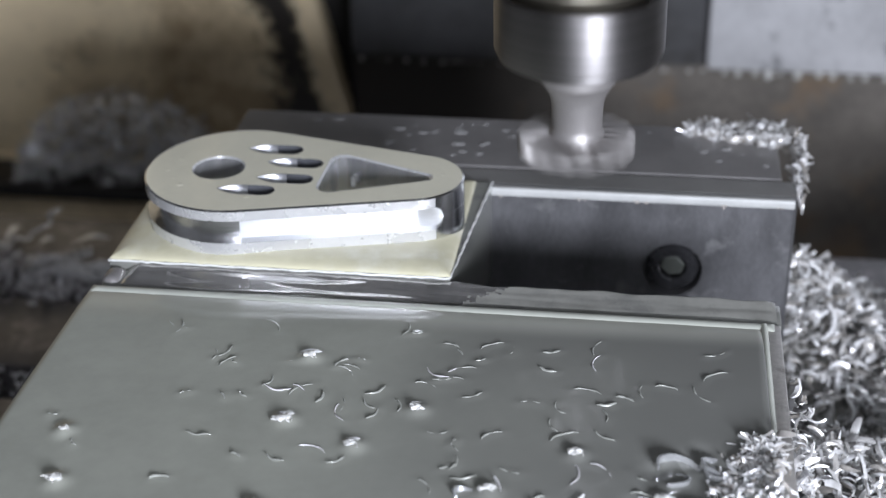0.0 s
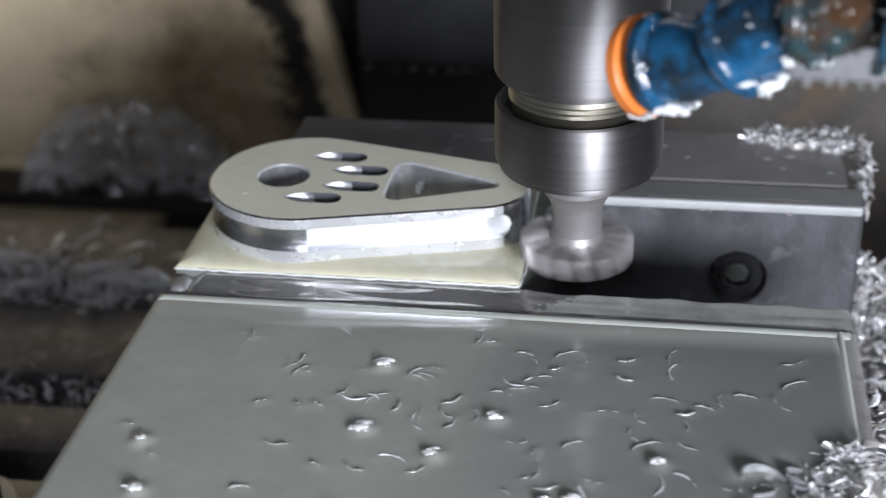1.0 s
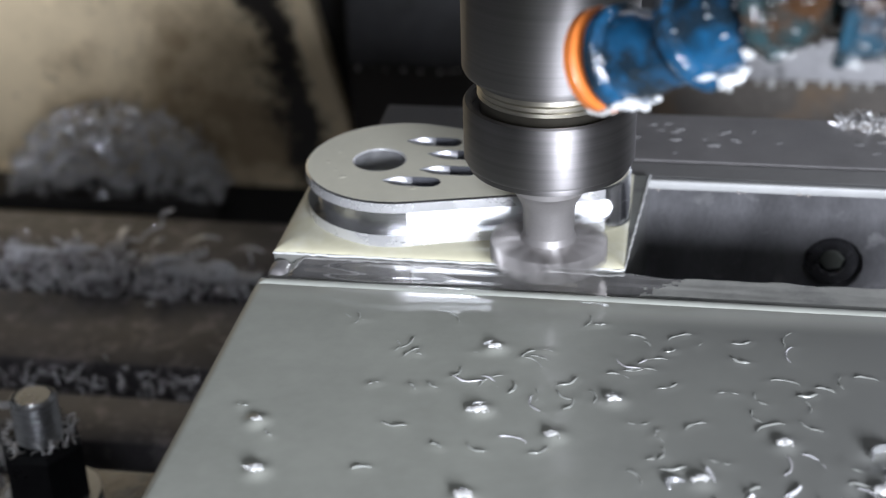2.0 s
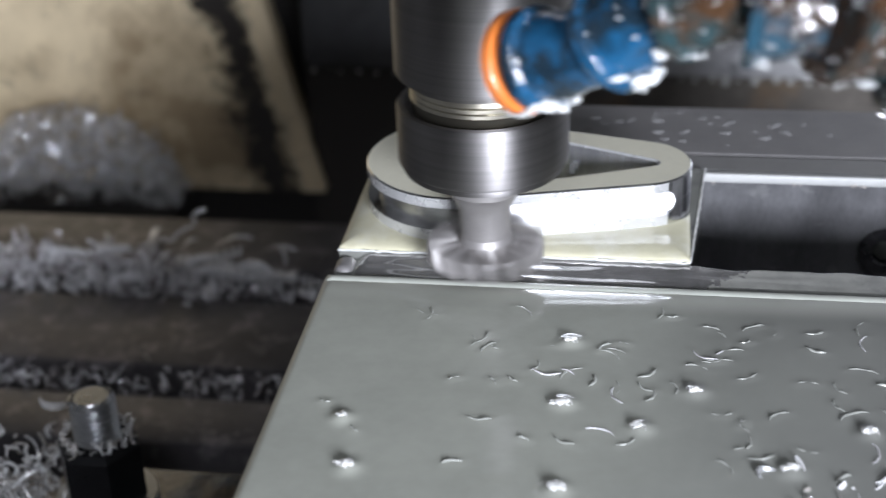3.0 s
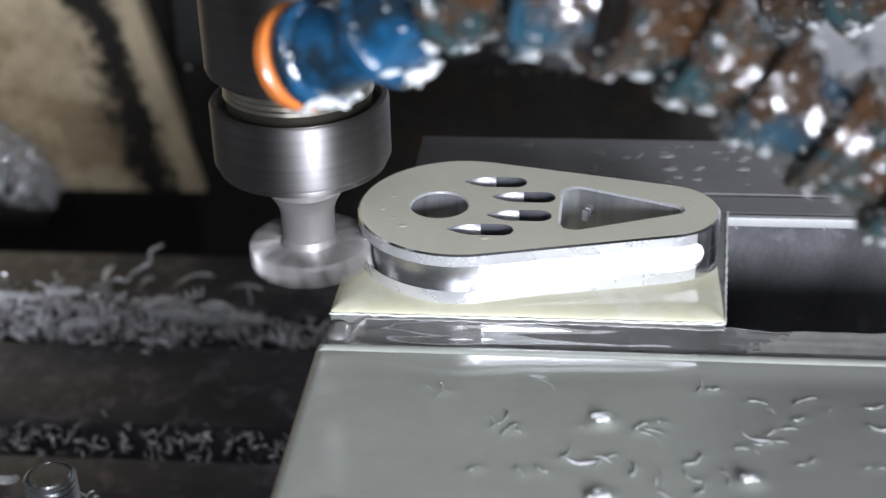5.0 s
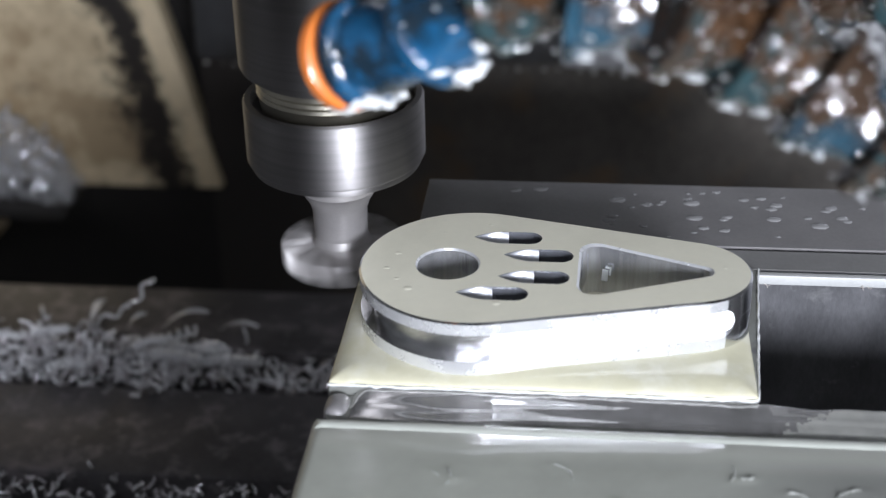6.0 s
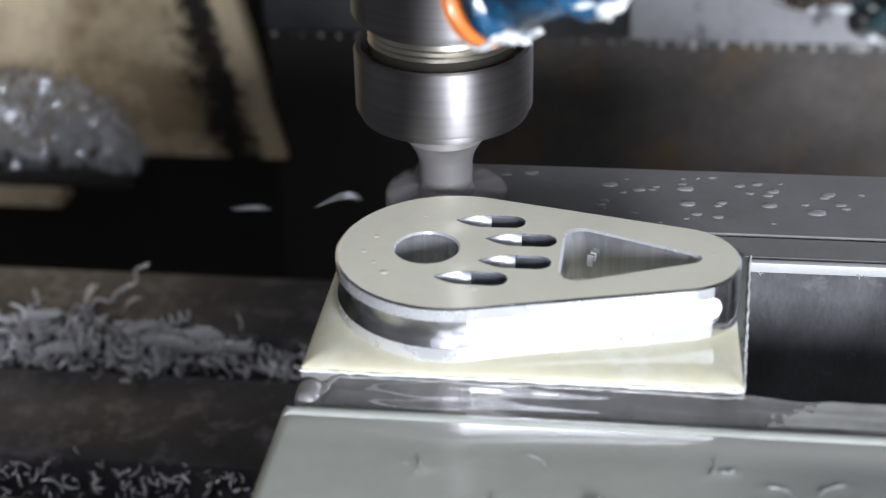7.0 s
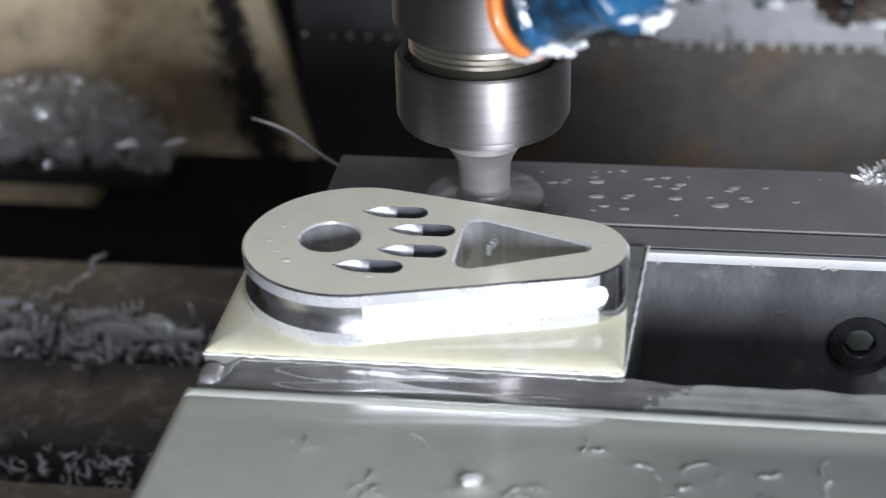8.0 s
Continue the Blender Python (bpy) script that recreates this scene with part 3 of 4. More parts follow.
def bored_plate(cx=127.7, cz=-22.3, r=7.4):
    """The rear jaw plate: a bevelled slab with a round counterbore in its front face."""
    bm = bmesh.new()
    x0, x1, y0, y1, z0, z1, c = 0, 156.8, 57.2, 67.3, -60, -1.2, 0.9
    out = [(x0 + c, z0 + c), (x1 - c, z0 + c), (x1 - c, z1 - c), (x0 + c, z1 - c)]
    big = [(x0, z0), (x1, z0), (x1, z1), (x0, z1)]
    cir = [(cx + r * math.cos(2 * math.pi * k / 40), cz + r * math.sin(2 * math.pi * k / 40)) for k in range(40)]
    rows = {}
    for key, pts, y in (("front", out, y0), ("rim", big, y0 + c), ("rim2", big, y1 - c), ("back", out, y1), ("hole", cir, y0), ("deep", cir, y0 + 6)):
        rows[key] = [bm.verts.new((x, y, z)) for x, z in pts]
    for p, q in (("front", "rim"), ("rim", "rim2"), ("rim2", "back"), ("hole", "deep")):
        skin(bm, rows[p], rows[q])
    bm.faces.new(rows["back"])
    bm.faces.new(rows["deep"])
    edges = [e for e in bm.edges if all(v in rows["front"] for v in e.verts) or all(v in rows["hole"] for v in e.verts)]
    bmesh.ops.triangle_fill(bm, edges=edges, use_beauty=True)
    return bm


def skin(bm, a, b):
    n = len(a)
    for k in range(n):
        bm.faces.new((a[k], a[(k + 1) % n], b[(k + 1) % n], b[k]))


def socket_screw(parent, x, y, z):
    bm = lathe([(6.5, -5.9), (6.5, -1.6), (6.0, -1.0), (3.6, -1.0), (3.3, -1.3), (3.3, -5.0), (0.01, -5.0)], 40, closed=False)
    m = Matrix.Translation((x, y, z)) @ Euler((radians(90), 0, 0)).to_matrix().to_4x4()
    bmesh.ops.transform(bm, matrix=m, verts=bm.verts)
    ob = part("socket_screw", bm, M["screw"], parent, "black socket screw in a counterbore")
    well = lathe([(3.3, -2.6), (2.7, -2.2), (0.01, -2.1)], 6, closed=False)
    bmesh.ops.rotate(well, cent=(0, 0, -2.4), matrix=Euler((radians(7), radians(-6), radians(12))).to_matrix(), verts=well.verts)
    bmesh.ops.transform(well, matrix=m, verts=well.verts)
    part("socket", well, M["socket_milk"], ob, "hexagon socket filled with milky coolant")


def vise():
    th = thing("milling_vise", "ground steel milling vise flooded with milky coolant", "vise")
    part("front_jaw", box(-2, 149.5, -150, -0.15, -60, -2.3, 0.8), M["jaw"], th)
    part("front_jaw_plate", box(0, 150, 0, 8.7, -42, -2.2, 0.5), M["strip"], th)
    part("rear_jaw_plate", bored_plate(), M["jaw_dark"], th, "dark steel jaw plate with scuffed face")
    part("jaw_lip", box(0.8, 156.2, 56.6, 58.6, -3.4, -1.2, 0.22, 2), M["lip"], th, "pale wet chamfer of the jaw plate")
    part("plate_top", box(0.8, 156.4, 58.9, 67.2, -1.5, -1.12, 0.12, 1), M["plate_top"], th)
    part("rear_jaw", box(9, 153.5, 68.6, 98, -60, -1.1, 0.15, 1), M["jaw_mid"], th)
    part("vise_bed", box(6, 146, -150, 98, -80, -60.2, 1.5), M["cast"], th)
    part("vise_base", box(-6, 158, -150, 110, -95, -80.2, 2), M["cast"], th)
    part("jaw_rim", box(145.2, 149.6, -150, -0.4, -2.5, -1.7, 0.35), M["rim"], th, "worn bare steel rim of the jaw")
    part("plate_end", box(-0.7, 4.2, 1.6, 8.7, -9, -1.0, 2.2, 5), M["jaw_mid"], th, "dark rounded end stop")
    socket_screw(th, 127.7, 57.1, -22.3)
    TABLE_THINGS.append(th)


vise()


def pool(name, label, x0, x1, y0, y1, z0, z1, r, material, seed=0, wave=0.12, fine=(60, 50), lumps=(), ragged=0.35, slope=0.0):
    """A puddle held by its own skin: a thin slab whose rim rounds off."""
    nx, ny = fine
    bm = bmesh.new()
    bmesh.ops.create_grid(bm, x_segments=nx, y_segments=ny, size=0.5)
    for v in bm.verts:
        u, w = v.co.x + 0.5, v.co.y + 0.5
        u, w = [0.5 - 0.5 * math.cos(math.pi * q) for q in (u, w)]
        x, y = x0 + u * (x1 - x0), y0 + w * (y1 - y0)
        d = min(x - x0, x1 - x, y - y0) if slope else min(x - x0, x1 - x, y - y0, y1 - y)
        k = math.sqrt(max(0.0, 1 - (1 - min(1, d / r)) ** 2))
        if slope:
            k *= 1 - math.exp(-(y1 - y) / slope)
        z = z0 + (z1 - z0) * k + wave * k * noise.noise((x * 0.06 + seed, y * 0.06, seed))
        for lx, ly, high, wide in lumps:
            q = ((x - lx) ** 2 + (y - ly) ** 2) / wide
            if q < 9:
                z += high * math.exp(-q)
        wob = ragged * noise.noise((x * 0.4, y * 0.4, seed)) * (1 - k)
        v.co = Vector((x, y + wob, z))
    ob = mesh_object(name, bm, material, smooth=80)
    tagged(ob, label, "coolant", kind="stuff")
    TABLE_THINGS.append(ob)
    return ob


# lumps of chips that stand out of the coolant, and flat curls that swim in it
LUMPS = [(54.2, -47.6), (78.7, -41.4), (109.8, -52.2), (68.7, -54.3), (13.2, -56.0), (17.2, -71.0), (95.0, -65.0), (54.2, -25.6), (54.6, -74.0), (126.0, -64.0)]
CURLS = [(64.7, -25.0), (126.2, -28.1), (105.3, -38.1), (63.1, -44.2), (71.0, -43.6), (136.2, -15.5), (135.0, -22.9), (82.2, -17.4), (89.0, -23.0), (95.1, -18.1), (34.9, -26.4),
         (50.1, -38.0), (70.1, -36.4), (114.4, -46.2), (110.8, -30.7), (114.9, -36.0), (8.9, -51.1), (63.2, -27.7), (69.0, -41.3), (61.1, -55.1), (85.0, -21.5), (90.2, -16.7)]
strewn = random.Random(77)
CURLS += [(strewn.triangular(6, 143, 96), strewn.triangular(-74, -8, -38)) for _ in range(60)]


def chip_arc(rng):
    """Radius, opening and thickness of one thin curled chip."""
    return rng.uniform(2.2, 5.0), rng.uniform(1.0, 1.9), rng.uniform(0.15, 0.27)


def place_chips():
    """Shapes and stands of the curled chips: (shape number, x, y, turn)."""
    rng = random.Random(31)
    arcs = [chip_arc(rng) for _ in range(8)]
    return arcs, [(k % 8, x, y, rng.uniform(0, 360)) for k, (x, y) in enumerate(CURLS)]


ARCS, CHIPS = place_chips()
# the coolant's skin climbs over lumps and chips
SWELLS = [(x, y + 0.2, 1.0, 3.6) for x, y in LUMPS]
for kind_of, x, y, turn in CHIPS:
    rad, span, thick = ARCS[kind_of]
    for i in range(5):
        a = span * (i / 4 - 0.5)
        px, py = rad * math.cos(a) - rad, rad * math.sin(a)
        c, q = math.cos(radians(turn)), math.sin(radians(turn))
        SWELLS.append((x + px * c - py * q, y + px * q + py * c, 0.085, 0.8))
# dark hollows beside the corner tangle
HOLLOWS = random.Random(5)
SWELLS += [(142 - 20 * HOLLOWS.random() ** 1.3, -49 - 30 * HOLLOWS.random(), -0.75, HOLLOWS.uniform(3, 12)) for _ in range(16)]
pool("coolant_pool", "milky grey coolant pooled on the vise jaw", -1.6, 146.4, -149, -0.4, -2.25, -0.55, 2.2, M["milk"], 1, fine=(230, 230), lumps=SWELLS, slope=4.6)
pool("coolant_film", "cream coolant lying on the clamped stock", -0.4, 78.2, 9.0, 56.9, -0.1, 1.6, 6.0, M["cream"], 2, 0.06)
pool("coolant_bead", "pale bead of coolant along the jaw edge", -1.4, 148.6, -3.5, 0.1, -2.3, -1.2, 1.9, M["pale"], 3, 0.1, fine=(160, 14))


pool("coolant_bead", "pale bead of coolant along the jaw's end", 145.3, 147.0, -46, -0.6, -2.2, -0.95, 0.9, M["pale"], 5, 0.12, fine=(12, 90))


def strip_film():
    """Clear coolant that runs in folds over the top of the front jaw plate, below the stock."""
    nx, ny = 220, 18
    verts, faces = [], []
    for i in range(nx + 1):
        x = 4.4 + 144.6 * i / nx
        bare = max(0.0, min(1.0, (x - 80) / 4))
        end = min(1.0, (x - 4.4) / 2.5, (149 - x) / 2)
        front = 1.2 + 0.9 * noise.noise((x * 0.07, 3.0, 0)) + 0.8 * bare
        back = 8.72 + bare * (0.7 + 0.9 * noise.noise((x * 0.13, 9.0, 0)))
        for j in range(ny + 1):
            u = j / ny
            y = front + (back - front) * u
            lift = math.sqrt(max(0.0, 1 - (1 - min(1, u / 0.4)) ** 2)) * max(0, end) ** 0.5
            if bare:
                lift *= 1 - bare * max(0.0, (u - 0.86) / 0.14) ** 2
            fold = 0.16 * noise.noise((x * 0.035, y * 0.45, 7)) + 0.07 * noise.noise((x * 0.10, y * 0.8, 2))
            verts.append((x * MM, y * MM, (-2.19 + lift * (0.25 + (1.15 - 0.3 * bare) * u * u + fold)) * MM))
    for i in range(nx):
        for j in range(ny):
            k = i * (ny + 1) + j
            faces.append((k, k + ny + 1, k + ny + 2, k + 1))
    me = bpy.data.meshes.new("coolant_film")
    me.from_pydata(verts, [], faces)
    me.materials.append(M["clear_film"])
    me.materials.append(M["thin_milk"])
    for f in me.polygons:
        rag = 0.079 + 1.4 * f.center.y + 0.006 * noise.noise(f.center * 700)
        f.material_index = 1 if f.center.x > rag else 0
    me.shade_smooth()
    ob = new("coolant_film", me)
    tagged(ob, "clear rippled coolant running over the steel jaw plate", "coolant", kind="stuff")
    TABLE_THINGS.append(ob)


strip_film()


def pool_level(y):
    return -2.25 + 1.7 * (1 - math.exp(y / 4.6))


def loose_chips():
    rng = random.Random(32)
    shapes = []
    for rad, span, thick in ARCS:
        n = 11
        pts = [(rad * math.cos(span * (i / (n - 1) - 0.5)) - rad, rad * math.sin(span * (i / (n - 1) - 0.5)), 0.12 * math.sin(i)) for i in range(n)]
        shapes.append(tube(pts, thick, 6, [0.25 + math.sin(math.pi * (i + 0.3) / n) for i in range(n)]))
    bases = [mesh_object("metal_chip", bm, M["chip_dull" if k == 3 else "chip_wet"]) for k, bm in enumerate(shapes)]
    for k, (kind_of, x, y, turn) in enumerate(CHIPS):
        m = pose(x * MM, y * MM, (pool_level(y) + rng.uniform(-0.04, 0.2)) * MM, rng.uniform(-4, 4), rng.uniform(-5, 5), turn)
        ob = bases[k] if k < len(bases) else copy_thing(bases[kind_of], m)
        ob.matrix_basis = m
        tagged(ob, "thin curled aluminium chip floating in the coolant", "metal chip", "loose chips in the coolant")
        TABLE_THINGS.append(ob)
    for k, (x, y) in enumerate(LUMPS):
        bm = bmesh.new()
        for j in range(2):
            own = bmesh.new()
            bmesh.ops.create_icosphere(own, subdivisions=3, radius=1)
            s = rng.uniform(0.85, 1.15) * (1 if j == 0 else 0.6)
            o = Vector((rng.gauss(0, 0.5) * (j + 0.3), rng.gauss(0, 0.3), rng.uniform(0, 0.4)))
            for v in own.verts:
                w = 1 + 0.5 * noise.noise(v.co * 1.6 + Vector((k * 3.1, j, 0)))
                v.co = o + Vector((v.co.x * s * 1.45, v.co.y * s, v.co.z * s * 0.8)) * w
            merge(bm, own)
        merge(bm, curl(rng, 1.0), Matrix.Translation((rng.uniform(-1, 1), 0, 0.5)))
        ob = mesh_object("chip_lump", bm, M["lump"])
        ob.location = (x * MM, y * MM, (pool_level(y) + 0.4) * MM)
        tagged(ob, "bright lump of wet aluminium chip standing in the coolant", "metal chip", "chip lumps in the coolant")
        TABLE_THINGS.append(ob)


loose_chips()


def corner_clump(r):
    u = r.random() ** 1.3
    w = r.random()
    x, y = 146.5 - 12 * u * (0.4 + w) + r.gauss(0, 0.9), -43 - w * 30
    return Vector((x, y, -1.2 + r.random() * 2.4 * (1 - 0.75 * u)))


TABLE_THINGS.append(chip_heap("chip_clump", "tangle of shiny aluminium chips on the vise jaw corner", 520, 12, corner_clump, 1.8, tilt=0.9))


def ribbon_chips():
    """Broad curled ribbons half sunk in the coolant beside the corner tangle."""
    rng = random.Random(91)
    for k in range(26):
        u = rng.random()
        x, y = 143 - 19 * u, -50 - rng.uniform(0, 22) - 3 * u
        if k > 16:
            x, y = rng.uniform(84, 132), rng.uniform(-92, -66)
        rad, span, high = rng.uniform(1.8, 3.8), rng.uniform(2.4, 4.4), rng.uniform(0.9, 1.7)
        turn, n = rng.uniform(0, 6.28), 16
        bm = bmesh.new()
        rows = []
        for i in range(n):
            a = turn + span * (i / (n - 1) - 0.5)
            t = 0.35 + 0.65 * math.sin(math.pi * (i + 0.5) / n)
            for_in, for_out = rad - 0.16, rad + 0.16
            flat = 0.62
            rows.append([bm.verts.new((q * math.cos(a), flat * q * math.sin(a), z)) for q, z in ((for_in, -0.5), (for_out, -0.5), (for_out + 0.25, high * t), (for_in + 0.2, high * t + 0.05))])
        for p, q in zip(rows, rows[1:]):
            skin(bm, p, q)
        bm.faces.new(rows[0])
        bm.faces.new(rows[-1])
        ob = mesh_object("ribbon_chip", bm, M["chip_ribbon"], smooth=60)
        ob.matrix_basis = pose(x * MM, y * MM, (pool_level(y) - 0.1) * MM, rng.uniform(-14, 14), rng.uniform(-14, 14), 0)
        tagged(ob, "broad curled aluminium ribbon half sunk in the coolant", "metal chip", "ribbon chips by the corner tangle")
        TABLE_THINGS.append(ob)


ribbon_chips()
TABLE_THINGS.append(chip_heap("chip_clump", "wet chips lying at the front of the vise jaw", 60, 14, lambda r: Vector((r.uniform(90, 132), -64 - r.random() * 22, -1.3 + r.random() * 0.8)), 2.0, tilt=0.6))
TABLE_THINGS.append(chip_heap("chip_clump", "tangle of aluminium chips on the rear jaw corner", 620, 13,
                              lambda r: (lambda u: Vector((155 - 25 * u, 97.5 - r.random() * (11 - 7 * u), -0.8 + r.random() ** 1.5 * (2.6 - 1.6 * u))))(r.random() ** 1.2), 1.9, tilt=0.7))
TABLE_THINGS.append(chip_heap("chip_clump", "chips hanging down the side of the rear jaw", 130, 15,
                              lambda r: Vector((157.5 + r.random() * 2.5, 72 + r.random() * 24, 1 - r.random() * 12)), 1.7))
TABLE_THINGS.append(chip_heap("chip_clump", "wet chips and coolant sticking to the side of the front jaw", 230, 16,
                              lambda r: Vector((151.5 + r.random() * 4, -90 + r.random() * 80, -7 - r.random() * 20)), 1.6))


def lip_crumbs():
    """Crumbs of torn metal caught on the jaw plate's chamfer."""
    rng = random.Random(44)
    for k, x in enumerate((84.5, 103.6, 104.9, 118.2, 119.6, 121.0, 139.4, 152.8)):
        bm = bmesh.new()
        for j in range(3):
            merge(bm, curl(rng, rng.uniform(0.35, 0.6)), Matrix.Translation((rng.uniform(-0.7, 0.7), 0, rng.uniform(-0.2, 0.2))) @ Euler((rng.uniform(0, 6), rng.uniform(0, 6), 0)).to_matrix().to_4x4())
        ob = mesh_object("metal_crumb", bm, M["crumb"])
        ob.matrix_basis = pose(x * MM, 56.4 * MM, -3.3 * MM)
        tagged(ob, "small torn crumb of metal caught on the jaw plate", "metal chip", "crumbs on the jaw plate")
        TABLE_THINGS.append(ob)


lip_crumbs()


def jaw_droplets():
    """Small coolant drops on the top of the rear jaw."""
    rng = random.Random(8)
    spots = [(29.7, 93.2), (53.2, 89.6), (69.9, 88.8), (81.8, 91.1), (88.9, 88.8), (76.5, 75.9), (87.7, 81.9), (97.5, 79.2), (77.5, 82.5), (70.2, 81.5), (101.0, 88.2), (103.8, 81.7), (35.4, 94.2), (52.0, 81.3)]
    spots += [(rng.uniform(50, 150), rng.uniform(71, 95)) for _ in range(34)]
    bm = bmesh.new()
    bmesh.ops.create_uvsphere(bm, u_segments=12, v_segments=7, radius=1)
    for v in bm.verts:
        v.co = Vector((v.co.x, v.co.y, max(0, v.co.z) * 0.3))
    base = mesh_object("coolant_drop", bm, M["clear"])
    for k, (x, y) in enumerate(spots):
        s = rng.uniform(0.6, 1.1) if k < 14 else rng.uniform(0.3, 0.8)
        m = pose(x * MM, y * MM, -1.09 * MM)
        ob = copy_thing(base, m) if k else base
        ob.matrix_basis = m
        ob.data = base.data
        ob.scale = (s * 1.9, s * 1.3, s)
        tagged(ob, "milky drop of coolant on the dark jaw top", "drop", "coolant drops on the rear jaw")
        TABLE_THINGS.append(ob)


jaw_droplets()


def plate_blots():
    """Flat blots of coolant on the top of the front jaw plate."""
    rng = random.Random(52)
    bm = bmesh.new()
    bmesh.ops.create_uvsphere(bm, u_segments=24, v_segments=9, radius=1)
    for v in bm.verts:
        w = 1 + 0.35 * noise.noise(v.co * 1.4)
        v.co = Vector((v.co.x * w, v.co.y * w, max(0, v.co.z) * 0.3))
    base = mesh_object("coolant_blot", bm, M["strip"])
    for k in range(8):
        x = (14, 38, 60, 88, 100, 112, 126, 141)[k] + rng.uniform(-3, 3)
        m = pose(x * MM, rng.uniform(4.5, 7.6) * MM, -2.19 * MM, 0, 0, rng.uniform(-12, 12))
        ob = copy_thing(base, m) if k else base
        ob.matrix_basis = m
        ob.data = base.data
        ob.scale = (rng.uniform(1.6, 4.2), rng.uniform(0.6, 1.0), rng.uniform(0.4, 0.8))
        tagged(ob, "clear blot of coolant on the steel jaw plate", "drop", "coolant blots on the front jaw plate")
        TABLE_THINGS.append(ob)


plate_blots()

# ---- the workpiece ----
CX, CY, R1, X2, R2 = 24.6, 33.4, 22.1, 66.2, 12.0


def teardrop(shrink=0.0, n=120):
    """The outline, drawn in by a length or by a rule of the place along it."""
    a = math.asin((R1 - R2) / (X2 - CX))
    cut = shrink if callable(shrink) else lambda x, y: shrink
    lo, hi = math.pi / 2 - a, 2 * math.pi - (math.pi / 2 - a)
    spots = [(CX, R1, lo + (hi - lo) * k / n) for k in range(n + 1)]
    spots += [(CX + (X2 - CX) * k / 26, R1 + (R2 - R1) * k / 26, hi) for k in range(1, 26)]
    spots += [(X2, R2, -lo + 2 * lo * k / (n // 2)) for k in range(n // 2 + 1)]
    spots += [(X2 + (CX - X2) * k / 26, R2 + (R1 - R2) * k / 26, lo) for k in range(1, 26)]
    pts = []
    for c, r, t in spots:
        q = r - cut(c + r * math.cos(t), CY + r * math.sin(t))
        pts.append((c + q * math.cos(t), CY + q * math.sin(t)))
    return pts


def groove_half(x, y):
    """Half the groove's height: it ends in a half circle on the small end."""
    if x < X2:
        return 2.75
    along = groove_along(x, y)
    return 2.75 * math.sqrt(max(0.0, 1 - max(0.0, (along - 3.6) / 2.75) ** 2))


def groove_along(x, y):
    """Length along the small end from where its arc begins."""
    start = math.pi / 2 - math.asin((R1 - R2) / (X2 - CX))
    return R2 * (start - abs(math.atan2(y - CY, x - X2)))


def groove_depth(x, y):
    """The round cutter leaves the groove by and by."""
    if x < X2:
        return 2.5
    u = min(1.0, max(0.0, (groove_along(x, y) + 1.0) / 7.3))
    return 2.5 * (1 - u * u) + 0.02


def rounded(corners, rads, n=7):
    pts = []
    c = [Vector((*p, 0)) for p in corners]
    for i, p in enumerate(c):
        a, b = (c[i - 1] - p).normalized(), (c[(i + 1) % len(c)] - p).normalized()
        half = a.angle(b) / 2
        r = rads[i]
        o = p + (a + b).normalized() * (r / math.sin(half))
        s, e = p + a * (r / math.tan(half)) - o, p + b * (r / math.tan(half)) - o
        for k in range(n + 1):
            q = s.normalized().slerp(e.normalized(), k / n) * r
            pts.append((o.x + q.x, o.y + q.y))
    return pts


def bullet(x0, x1, y, w, n=9):
    """A slot outline: a pointed end at x0, a round one at x1."""
    r, pts = w / 2, []
    for k in range(n + 1):
        t = -math.pi / 2 + math.pi * k / n
        pts.append((x1 - r + r * math.cos(t), y + r * math.sin(t)))
    xm = x0 + 0.42 * (x1 - x0)
    for k in range(n + 1):
        u = k / n
        pts.append((xm + (x0 - xm) * u, y + r * (1 - u ** 1.9)))
    for k in range(1, n + 1):
        u = 1 - k / n
        pts.append((xm + (x0 - xm) * u, y - r * (1 - u ** 1.9)))
    return pts


def ring(bm, pts, z):
    return [bm.verts.new((x, y, z(x, y) if callable(z) else z)) for x, y in pts]


